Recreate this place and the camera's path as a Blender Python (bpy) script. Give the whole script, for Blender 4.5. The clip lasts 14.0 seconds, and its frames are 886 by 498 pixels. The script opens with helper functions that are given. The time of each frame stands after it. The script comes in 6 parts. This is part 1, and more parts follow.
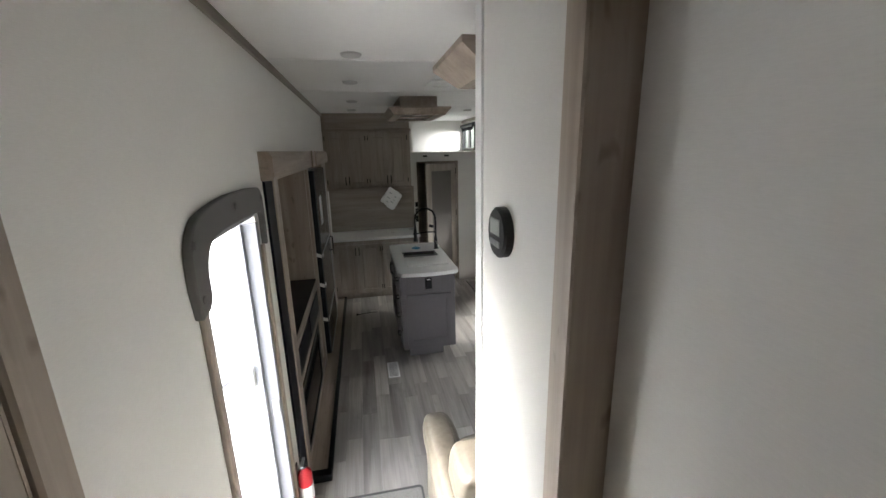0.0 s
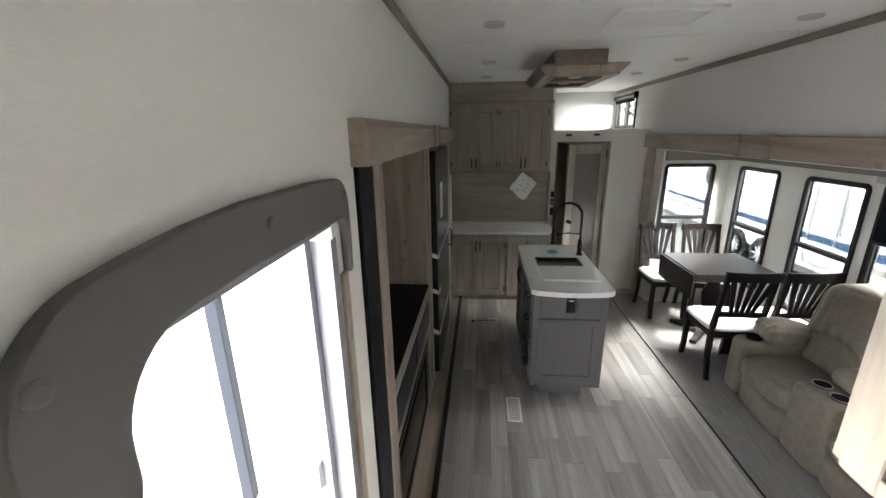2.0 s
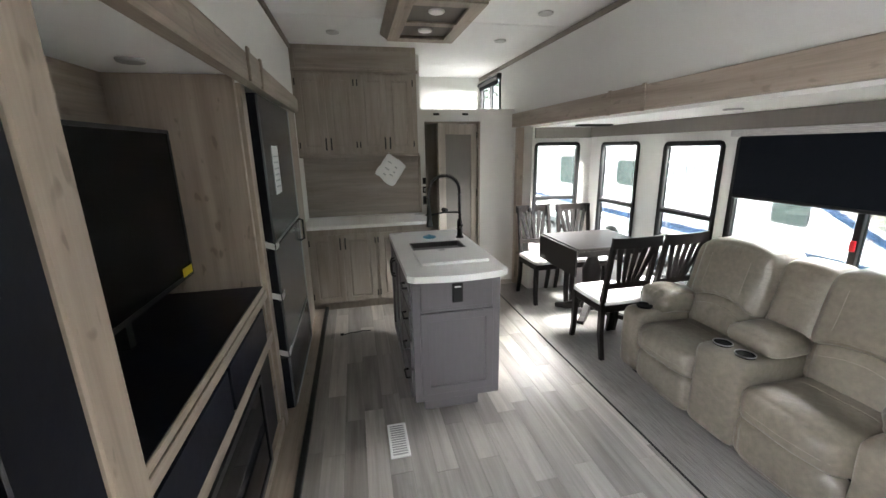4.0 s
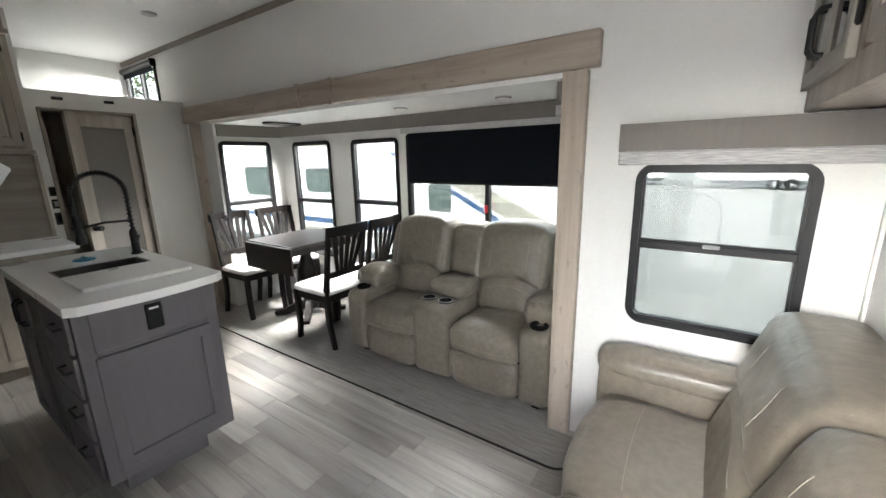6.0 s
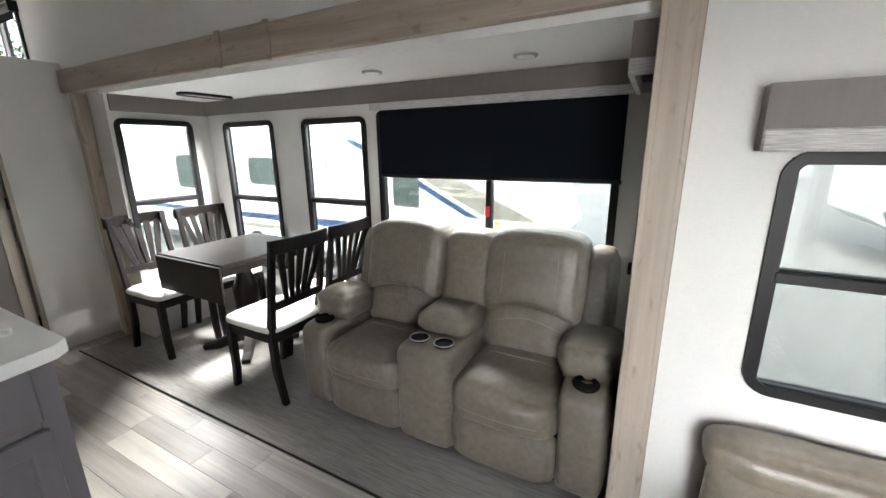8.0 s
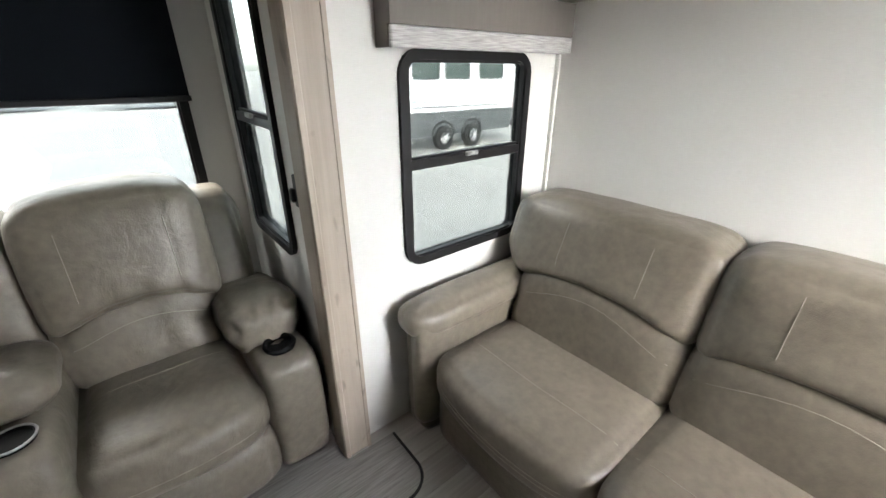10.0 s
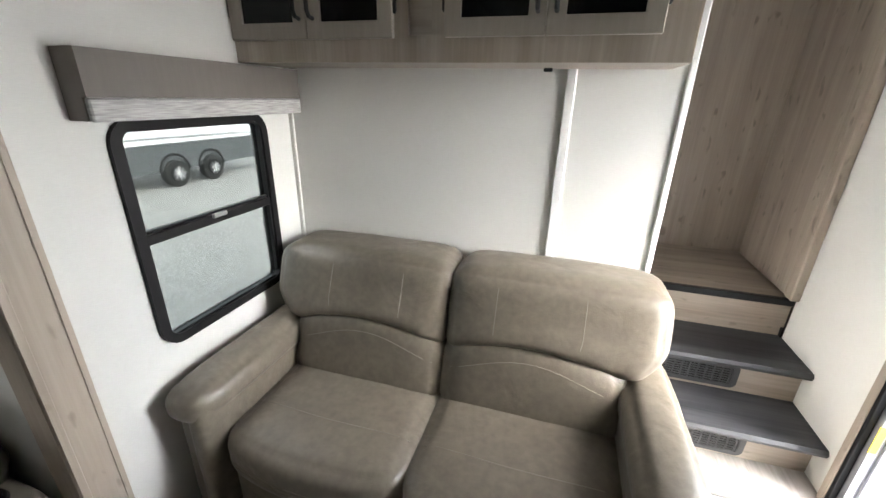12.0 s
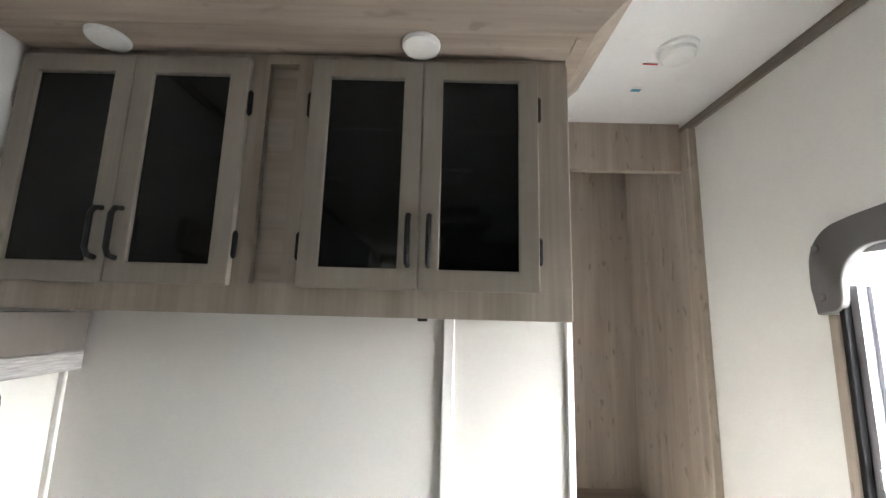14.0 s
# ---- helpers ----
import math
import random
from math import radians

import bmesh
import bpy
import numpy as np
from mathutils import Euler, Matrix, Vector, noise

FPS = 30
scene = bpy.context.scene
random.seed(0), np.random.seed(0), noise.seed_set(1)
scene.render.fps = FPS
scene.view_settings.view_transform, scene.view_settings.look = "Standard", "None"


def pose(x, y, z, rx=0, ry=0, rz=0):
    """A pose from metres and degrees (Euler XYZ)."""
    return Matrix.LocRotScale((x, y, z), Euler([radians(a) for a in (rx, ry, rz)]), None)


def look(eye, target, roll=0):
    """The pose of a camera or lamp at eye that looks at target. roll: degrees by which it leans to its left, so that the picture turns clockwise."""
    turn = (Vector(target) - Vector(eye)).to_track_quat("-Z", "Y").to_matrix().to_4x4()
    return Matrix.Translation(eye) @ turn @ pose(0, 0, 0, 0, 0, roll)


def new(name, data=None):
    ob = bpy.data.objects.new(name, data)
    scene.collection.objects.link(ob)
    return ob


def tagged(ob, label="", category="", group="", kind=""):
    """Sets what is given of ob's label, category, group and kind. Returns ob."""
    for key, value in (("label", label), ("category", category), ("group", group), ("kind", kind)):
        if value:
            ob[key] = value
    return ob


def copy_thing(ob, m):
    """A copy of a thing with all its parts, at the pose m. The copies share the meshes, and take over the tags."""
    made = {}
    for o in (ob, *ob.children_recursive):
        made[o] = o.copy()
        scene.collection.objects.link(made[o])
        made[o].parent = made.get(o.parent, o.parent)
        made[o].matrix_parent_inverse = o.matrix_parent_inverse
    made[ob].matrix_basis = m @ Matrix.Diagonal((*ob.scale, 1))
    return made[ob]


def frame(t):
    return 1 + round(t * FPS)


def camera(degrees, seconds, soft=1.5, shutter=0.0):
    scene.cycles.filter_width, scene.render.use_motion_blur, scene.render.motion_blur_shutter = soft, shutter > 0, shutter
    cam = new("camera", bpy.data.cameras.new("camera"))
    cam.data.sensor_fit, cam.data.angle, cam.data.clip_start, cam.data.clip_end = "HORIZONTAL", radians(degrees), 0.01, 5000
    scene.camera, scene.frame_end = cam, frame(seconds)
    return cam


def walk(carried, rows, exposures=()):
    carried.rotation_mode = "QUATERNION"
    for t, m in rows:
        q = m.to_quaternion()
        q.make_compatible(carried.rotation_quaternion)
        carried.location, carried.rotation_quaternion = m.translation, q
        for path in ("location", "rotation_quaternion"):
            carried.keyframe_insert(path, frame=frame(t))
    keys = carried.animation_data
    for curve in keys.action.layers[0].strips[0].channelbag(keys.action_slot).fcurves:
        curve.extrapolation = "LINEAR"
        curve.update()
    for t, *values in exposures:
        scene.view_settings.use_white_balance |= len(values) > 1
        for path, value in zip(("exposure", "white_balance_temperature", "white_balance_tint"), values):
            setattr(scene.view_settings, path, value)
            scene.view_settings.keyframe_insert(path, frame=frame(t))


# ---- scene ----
from mathutils.bvhtree import BVHTree

cam = camera(96.7, 14.0)
EXPOSURES = [(0, 5.0), (0.5, 5.2), (1, 5.2), (1.5, 5.25), (2.2, 5.45), (4.5, 6.0), (5, 5.8), (5.5, 5.6), (7, 5.4), (9.5, 5.6), (10.5, 5.55), (11, 5.35), (12, 5.2), (13, 5.35), (14, 5.5)]
PATH = [
    (0, (0.658, 1.629, 2.086), (1.039, 3.53, 1.595), -1.3),
    (0.5, (0.6, 1.886, 2.097), (0.67, 3.816, 1.574), -1.0),
    (1, (0.589, 2.18, 2.085), (0.49, 4.101, 1.539), -1.0),
    (1.5, (0.583, 2.395, 2.059), (0.405, 4.307, 1.497), -1.0),
    (2, (0.572, 2.529, 2.051), (0.379, 4.437, 1.482), -1.0),
    (2.2, (0.574, 2.584, 2.038), (0.388, 4.492, 1.468), -1.0),
    (4.3, (0.733, 3.219, 1.538), (1.323, 5.075, 1.086), -0.8),
    (4.5, (0.751, 3.236, 1.496), (1.473, 5.055, 1.084), -0.7),
    (5, (0.715, 3.255, 1.499), (1.814, 4.878, 1.1), -1.1),
    (5.5, (0.653, 3.243, 1.474), (2.068, 4.592, 1.054), -1.4),
    (6, (0.611, 3.266, 1.469), (2.214, 4.374, 1.018), -1.2),
    (6.5, (0.637, 3.401, 1.477), (2.296, 4.409, 0.997), -1.2),
    (7, (0.785, 3.571, 1.476), (2.428, 4.606, 0.994), -0.9),
    (7.2, (0.852, 3.634, 1.473), (2.48, 4.692, 0.991), -0.8),
    (9.5, (1.5, 4.177, 1.383), (3.311, 3.721, 0.666), -0.2),
    (10, (1.452, 4.268, 1.369), (2.86, 3.116, 0.54), 0.1),
    (10.5, (1.291, 4.357, 1.308), (2.382, 2.937, 0.417), -0.4),
    (11, (1.235, 4.441, 1.301), (2.057, 2.9, 0.326), 0.0),
    (11.5, (1.286, 4.411, 1.382), (1.937, 2.78, 0.424), 0.7),
    (12, (1.368, 4.334, 1.501), (1.892, 2.544, 0.78), 1.4),
    (12.5, (1.433, 4.289, 1.577), (1.806, 2.362, 1.191), 1.5),
    (13, (1.467, 4.238, 1.626), (1.693, 2.251, 1.584), 1.5),
    (13.5, (1.482, 4.112, 1.649), (1.605, 2.125, 1.845), 1.4),
    (14, (1.395, 4.018, 1.617), (1.399, 2.043, 1.933), 1.5),
]
walk(cam, [(t, look(eye, target, roll)) for t, eye, target, roll in PATH], exposures=EXPOSURES)

# ---- world and sun: a bright overcast day ----
world = bpy.data.worlds.new("sky")
scene.world = world
world.use_nodes = True
wn = world.node_tree.nodes
wl = world.node_tree.links
wn.clear()
sky = wn.new("ShaderNodeTexSky")
sky.sky_type = "NISHITA"
sky.sun_disc = False
sky.sun_elevation = radians(39)
sky.sun_rotation = radians(290)
sky.dust_density = 2.0
grey = wn.new("ShaderNodeHueSaturation")
grey.inputs["Saturation"].default_value = 0.30
bg = wn.new("ShaderNodeBackground")
bg.inputs["Strength"].default_value = 0.15
wo = wn.new("ShaderNodeOutputWorld")
wl.new(sky.outputs[0], grey.inputs["Color"])
wl.new(grey.outputs[0], bg.inputs["Color"])
wl.new(bg.outputs[0], wo.inputs["Surface"])
sun = new("sun", bpy.data.lights.new("sun", "SUN"))
sun.data.energy = 0.07
sun.data.angle = radians(45)
sun.data.color = (1.0, 0.995, 0.985)
sun.matrix_world = look((-7, 2.5, 6), (0, 0, 0))



def fill_panel(name, at, target, width, height, watts):
    """Added area lamp outside a window, out of view, boosting the sky's light."""
    lamp = bpy.data.lights.new(name, "AREA")
    lamp.shape, lamp.size, lamp.size_y, lamp.energy = "RECTANGLE", width, height, watts
    lamp.color = (1.0, 0.99, 0.97)
    ob = new(name, lamp)
    ob.matrix_world = look(at, target)
    return ob


# extra lamps beyond the eaves that lift the light indoors
fill_panel("slide_window_fill", (4.3, 5.6, 2.5), (1.8, 7.6, 0.6), 2.2, 1.0, 29.0)
fill_panel("end_window_fill", (2.92, 7.95, 2.45), (2.5, 6.0, 0.6), 0.6, 0.6, 17.0)
fill_panel("sofa_window_fill", (3.2, 3.25, 2.3), (1.6, 3.3, 0.5), 0.7, 0.5, 0.5)

# ---- materials ----
def mat(name, col, rough=0.5, metal=0.0, col2=None, grain=0.0, gscale=(30, 30, 30), detail=4, bump=0.0, bscale=80, stain=0.0, sscale=3.0, vary=0.0, bdist=0.003, spec=0.5, rvar=0.08, wrinkle=0.0):
    """One surface: a base colour with a fine grain, broad stains, roughness variation and fine relief."""
    m = bpy.data.materials.new(name)
    m.use_nodes = True
    n, l = m.node_tree.nodes, m.node_tree.links
    b = n["Principled BSDF"]
    b.inputs["Metallic"].default_value = metal
    b.inputs["Specular IOR Level"].default_value = spec
    tc = n.new("ShaderNodeTexCoord")
    mp = n.new("ShaderNodeMapping")
    mp.inputs["Scale"].default_value = gscale
    l.new(tc.outputs["Object"], mp.inputs["Vector"])
    fine = n.new("ShaderNodeTexNoise")
    fine.inputs["Scale"].default_value = 1.0
    fine.inputs["Detail"].default_value = detail
    l.new(mp.outputs[0], fine.inputs["Vector"])
    broad = n.new("ShaderNodeTexNoise")
    broad.inputs["Scale"].default_value = sscale
    broad.inputs["Detail"].default_value = 3
    l.new(tc.outputs["Object"], broad.inputs["Vector"])
    ramp = n.new("ShaderNodeMapRange")
    ramp.inputs["From Min"].default_value, ramp.inputs["From Max"].default_value = 0.3, 0.7
    l.new(fine.outputs["Fac"], ramp.inputs["Value"])
    mix = n.new("ShaderNodeMix")
    mix.data_type = "RGBA"
    c2 = col2 or tuple(c * (1 - grain) for c in col)
    mix.inputs["A"].default_value = (*col, 1)
    mix.inputs["B"].default_value = (*c2, 1)
    l.new(ramp.outputs[0], mix.inputs["Factor"])
    out = mix.outputs["Result"]
    val = n.new("ShaderNodeHueSaturation")
    l.new(out, val.inputs["Color"])
    add = n.new("ShaderNodeMath")
    add.operation = "MULTIPLY_ADD"
    add.inputs[1].default_value = -2 * stain
    add.inputs[2].default_value = 1 + stain
    l.new(broad.outputs["Fac"], add.inputs[0])
    if vary:
        info = n.new("ShaderNodeObjectInfo")
        rv = n.new("ShaderNodeMath")
        rv.operation = "MULTIPLY_ADD"
        rv.inputs[1].default_value = 2 * vary
        rv.inputs[2].default_value = -vary
        l.new(info.outputs["Random"], rv.inputs[0])
        s = n.new("ShaderNodeMath")
        l.new(add.outputs[0], s.inputs[0])
        l.new(rv.outputs[0], s.inputs[1])
        l.new(s.outputs[0], val.inputs["Value"])
    else:
        l.new(add.outputs[0], val.inputs["Value"])
    l.new(val.outputs[0], b.inputs["Base Color"])
    rr = n.new("ShaderNodeMath")
    rr.operation = "MULTIPLY_ADD"
    rr.inputs[1].default_value = 2 * rvar
    rr.inputs[2].default_value = rough - rvar
    l.new(broad.outputs["Fac"], rr.inputs[0])
    l.new(rr.outputs[0], b.inputs["Roughness"])
    if bump:
        bn = n.new("ShaderNodeTexNoise")
        bn.inputs["Scale"].default_value = bscale
        bn.inputs["Detail"].default_value = 3
        l.new(tc.outputs["Object"], bn.inputs["Vector"])
        bp = n.new("ShaderNodeBump")
        bp.inputs["Strength"].default_value = bump
        bp.inputs["Distance"].default_value = bdist
        l.new(bn.outputs["Fac"], bp.inputs["Height"])
        if wrinkle:
            wr = n.new("ShaderNodeTexNoise")
            wr.inputs["Scale"].default_value = 8
            wr.inputs["Detail"].default_value = 4
            wr.inputs["Distortion"].default_value = 0.5
            l.new(tc.outputs["Object"], wr.inputs["Vector"])
            b2 = n.new("ShaderNodeBump")
            b2.inputs["Strength"].default_value = wrinkle
            b2.inputs["Distance"].default_value = 0.012
            l.new(wr.outputs["Fac"], b2.inputs["Height"])
            l.new(bp.outputs[0], b2.inputs["Normal"])
            bp = b2
        l.new(bp.outputs[0], b.inputs["Normal"])
    return m


def wood(name, light, dark, axis="z", rough=0.5, knots=0.35, vary=0.0, scale=1.0, spec=0.5):
    """Printed wood: streaks drawn out along one axis, broad cathedral bands, dark knots."""
    m = bpy.data.materials.new(name)
    m.use_nodes = True
    n, l = m.node_tree.nodes, m.node_tree.links
    b = n["Principled BSDF"]
    tc = n.new("ShaderNodeTexCoord")
    src = tc.outputs["Object"]
    if vary:
        info = n.new("ShaderNodeObjectInfo")
        off = n.new("ShaderNodeVectorMath")
        off.operation = "MULTIPLY_ADD"
        off.inputs[1].default_value = (37, 53, 71)
        cb = n.new("ShaderNodeCombineXYZ")
        for i in range(3):
            l.new(info.outputs["Random"], cb.inputs[i])
        l.new(cb.outputs[0], off.inputs[0])
        l.new(src, off.inputs[2])
        src = off.outputs[0]

    def streak(across, along, detail, dist):
        mp = n.new("ShaderNodeMapping")
        sc = [across * scale] * 3
        sc["xyz".index(axis)] = along * scale
        mp.inputs["Scale"].default_value = sc
        l.new(src, mp.inputs["Vector"])
        t = n.new("ShaderNodeTexNoise")
        t.inputs["Scale"].default_value = 1
        t.inputs["Detail"].default_value = detail
        t.inputs["Distortion"].default_value = dist
        l.new(mp.outputs[0], t.inputs["Vector"])
        return t.outputs["Fac"]

    fine = streak(110, 3.0, 3, 0.1)
    band = streak(11, 0.9, 3, 0.8)
    knot = streak(26, 11, 1, 0.4)
    s = n.new("ShaderNodeMath")
    s.operation = "MULTIPLY_ADD"
    s.inputs[1].default_value = 0.4
    l.new(fine, s.inputs[0])
    l.new(band, s.inputs[2])
    r = n.new("ShaderNodeMapRange")
    r.inputs["From Min"].default_value, r.inputs["From Max"].default_value = 0.48, 0.92
    l.new(s.outputs[0], r.inputs["Value"])
    mix = n.new("ShaderNodeMix")
    mix.data_type = "RGBA"
    mix.inputs["A"].default_value = (*light, 1)
    mix.inputs["B"].default_value = (*dark, 1)
    l.new(r.outputs[0], mix.inputs["Factor"])
    kr = n.new("ShaderNodeMapRange")
    kr.inputs["From Min"].default_value, kr.inputs["From Max"].default_value = 0.655, 0.745
    kr.inputs["To Max"].default_value = knots
    l.new(knot, kr.inputs["Value"])
    mk = n.new("ShaderNodeMix")
    mk.data_type = "RGBA"
    mk.inputs["B"].default_value = (*[c * 0.45 for c in dark], 1)
    l.new(kr.outputs[0], mk.inputs["Factor"])
    l.new(mix.outputs["Result"], mk.inputs["A"])
    out = mk.outputs["Result"]
    if vary:
        hv = n.new("ShaderNodeHueSaturation")
        rv = n.new("ShaderNodeMath")
        rv.operation = "MULTIPLY_ADD"
        rv.inputs[1].default_value = 2 * vary
        rv.inputs[2].default_value = 1 - vary
        l.new(info.outputs["Random"], rv.inputs[0])
        l.new(rv.outputs[0], hv.inputs["Value"])
        l.new(out, hv.inputs["Color"])
        out = hv.outputs[0]
    l.new(out, b.inputs["Base Color"])
    b.inputs["Roughness"].default_value = rough
    b.inputs["Specular IOR Level"].default_value = spec
    bp = n.new("ShaderNodeBump")
    bp.inputs["Strength"].default_value = 0.12
    bp.inputs["Distance"].default_value = 0.002
    l.new(s.outputs[0], bp.inputs["Height"])
    l.new(bp.outputs[0], b.inputs["Normal"])
    return m


def glass_mat(name, tint=(0.53, 0.55, 0.54), gloss=0.02):
    m = bpy.data.materials.new(name)
    m.use_nodes = True
    n, l = m.node_tree.nodes, m.node_tree.links
    n.clear()
    o = n.new("ShaderNodeOutputMaterial")
    t = n.new("ShaderNodeBsdfTransparent")
    t.inputs[0].default_value = (*tint, 1)
    g = n.new("ShaderNodeBsdfGlossy")
    g.inputs["Roughness"].default_value = 0.02
    mx = n.new("ShaderNodeMixShader")
    mx.inputs[0].default_value = gloss
    l.new(t.outputs[0], mx.inputs[1])
    l.new(g.outputs[0], mx.inputs[2])
    l.new(mx.outputs[0], o.inputs["Surface"])
    return m


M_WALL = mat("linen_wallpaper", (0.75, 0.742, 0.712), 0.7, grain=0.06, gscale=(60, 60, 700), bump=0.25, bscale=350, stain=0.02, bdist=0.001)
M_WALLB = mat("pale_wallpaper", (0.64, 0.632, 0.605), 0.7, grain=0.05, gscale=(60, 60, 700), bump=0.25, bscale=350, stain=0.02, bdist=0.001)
M_CEIL = mat("ceiling_vinyl", (0.84, 0.84, 0.83), 0.6, grain=0.02, bump=0.15, bscale=250, stain=0.015, bdist=0.001)
M_WOOD = wood("greige_wood", (0.41, 0.345, 0.285), (0.29, 0.24, 0.195), "z", knots=0.5)
M_WOODY = wood("greige_wood_lengthwise", (0.40, 0.335, 0.275), (0.245, 0.20, 0.16), "y")
M_WOODX = wood("greige_wood_crosswise", (0.40, 0.335, 0.275), (0.245, 0.20, 0.16), "x")
M_CAB = wood("cabinet_wood", (0.37, 0.325, 0.275), (0.25, 0.215, 0.175), "z", knots=0.15)
M_CABX = wood("cabinet_wood_crosswise", (0.37, 0.325, 0.275), (0.24, 0.205, 0.17), "x", knots=0.15)
M_CABY = wood("trim_wood_lengthwise", (0.25, 0.215, 0.18), (0.17, 0.145, 0.12), "y", knots=0.1)
M_DOORF = mat("cabinet_frame_paint", (0.30, 0.27, 0.23), 0.5, grain=0.1, gscale=(90, 90, 6), bump=0.1, stain=0.03)
M_PLANK = wood("vinyl_plank", (0.44, 0.41, 0.375), (0.25, 0.23, 0.208), "y", rough=0.40, knots=0.12, vary=0.26, scale=0.8)
M_GAP = mat("plank_joint", (0.23, 0.215, 0.20), 0.8)
M_WOVEN = mat("woven_vinyl", (0.31, 0.295, 0.276), 0.6, col2=(0.18, 0.17, 0.158), gscale=(200, 9, 100), bump=0.5, bscale=500, stain=0.04, bdist=0.002)
M_LEATHER = mat("taupe_leather", (0.160, 0.138, 0.107), 0.36, spec=0.5, wrinkle=0.5, grain=0.22, gscale=(38, 38, 38), bump=0.5, bscale=300, stain=0.16, sscale=13, bdist=0.0012)
M_LEATHER2 = mat("taupe_recliner_leather", (0.155, 0.135, 0.106), 0.42, spec=0.45, wrinkle=0.8, grain=0.22, gscale=(38, 38, 38), bump=0.6, bscale=230, stain=0.16, sscale=11, bdist=0.0012)
M_PUCK = mat("pale_grey_plastic", (0.52, 0.52, 0.51), 0.5, grain=0.03)
M_JAMB = mat("grey_anodised_jamb", (0.26, 0.26, 0.28), 0.42, spec=0.5, grain=0.06, gscale=(10, 10, 120))
M_LCD = mat("lcd_display", (0.40, 0.42, 0.40), 0.25, grain=0.04)
M_STITCH = mat("pale_stitching", (0.24, 0.22, 0.18), 0.7, grain=0.2, gscale=(300, 300, 300))
M_BLACK = mat("black_plastic", (0.010, 0.010, 0.011), 0.42, spec=0.3, grain=0.2, stain=0.05, bump=0.1, bscale=400)
M_BLACKM = mat("black_window_metal", (0.011, 0.011, 0.012), 0.45, spec=0.22, grain=0.2, stain=0.05)
M_NAVY = mat("dark_protective_film", (0.004, 0.005, 0.010), 0.4, spec=0.18, grain=0.3, gscale=(8, 8, 8), bump=0.2, bscale=25, stain=0.1)
M_ISL = mat("charcoal_cabinet_paint", (0.135, 0.125, 0.13), 0.5, grain=0.07, gscale=(60, 60, 5), bump=0.1, stain=0.03)
M_QUARTZ = mat("white_quartz", (0.80, 0.79, 0.775), 0.3, grain=0.03, gscale=(200, 200, 200), stain=0.008, sscale=4)
M_STEEL = mat("brushed_steel", (0.45, 0.45, 0.45), 0.32, 1.0, grain=0.1, gscale=(300, 10, 10))
M_SINK = mat("dark_sink_steel", (0.10, 0.095, 0.09), 0.35, 1.0, grain=0.1, gscale=(10, 300, 10))
M_GRILLE = mat("charcoal_grille", (0.045, 0.045, 0.047), 0.5, grain=0.1)
M_ALU = mat("aluminium", (0.52, 0.53, 0.54), 0.4, 0.9, grain=0.08, gscale=(10, 10, 200))
M_ESP = wood("espresso_wood", (0.012, 0.009, 0.008), (0.006, 0.005, 0.005), "z", spec=0.16, rough=0.42, knots=0.1)
M_SEAT = mat("white_seat_fabric", (0.74, 0.73, 0.71), 0.85, grain=0.06, gscale=(400, 400, 400), bump=0.4, bscale=600, bdist=0.001)
M_FRAMEG = mat("grey_door_plastic", (0.112, 0.108, 0.105), 0.5, grain=0.06, bump=0.25, bscale=500, stain=0.03)
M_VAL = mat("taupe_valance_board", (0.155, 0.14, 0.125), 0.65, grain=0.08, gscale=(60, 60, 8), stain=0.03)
M_VALF = mat("heathered_valance_fabric", (0.55, 0.54, 0.53), 0.9, col2=(0.27, 0.26, 0.26), gscale=(70, 16, 420), bump=0.5, bscale=500)
M_SHADE = mat("black_roller_shade", (0.006, 0.008, 0.012), 0.8, spec=0.08, grain=0.2, gscale=(200, 200, 200), bump=0.2, bscale=500)
M_DGLASS = mat("black_cabinet_glass", (0.004, 0.004, 0.005), 0.06, grain=0.1, rvar=0.02, spec=0.2)
M_SCREEN = mat("black_screen_glass", (0.003, 0.003, 0.004), 0.25, grain=0.1, rvar=0.02, spec=0.06)
M_PANEL = mat("charcoal_panel_plastic", (0.055, 0.055, 0.058), 0.5, grain=0.08)
M_FRIDGE = mat("grey_glass_fridge_door", (0.10, 0.105, 0.105), 0.18, grain=0.05, stain=0.03)
M_WHITE = mat("white_plastic", (0.80, 0.80, 0.79), 0.4, grain=0.03)
M_LENS = mat("frosted_lens", (0.82, 0.82, 0.80), 0.35, grain=0.02)
M_GREYP = mat("grey_plastic", (0.30, 0.30, 0.30), 0.5, grain=0.05)
M_PAPER = mat("white_paper", (0.78, 0.79, 0.79), 0.7, grain=0.03)
M_PRINT = mat("grey_print", (0.48, 0.51, 0.51), 0.8, grain=0.15)
M_YELLOW = mat("yellow_sticker", (0.80, 0.62, 0.02), 0.5, grain=0.05)
M_RED = mat("red_enamel", (0.55, 0.02, 0.03), 0.3, grain=0.05)
M_BLUE = mat("blue_plastic", (0.06, 0.30, 0.47), 0.4, grain=0.05)
M_TREAD = wood("black_stair_tread", (0.062, 0.063, 0.068), (0.010, 0.010, 0.012), "x", rough=0.42, knots=0.0)
M_RUG = mat("cream_shag_mat", (0.40, 0.385, 0.355), 0.95, col2=(0.22, 0.21, 0.19), gscale=(140, 140, 140), bump=1.0, bscale=180, bdist=0.01)
M_GLASS = glass_mat("window_glass", (0.30, 0.315, 0.31))
M_GLASSD = glass_mat("tinted_window_glass", (0.26, 0.272, 0.264))
# pane of the added roof opening that brightens the hall
M_ROOF_OPENING = glass_mat("added_roof_opening_pane", (0.36, 0.36, 0.355))
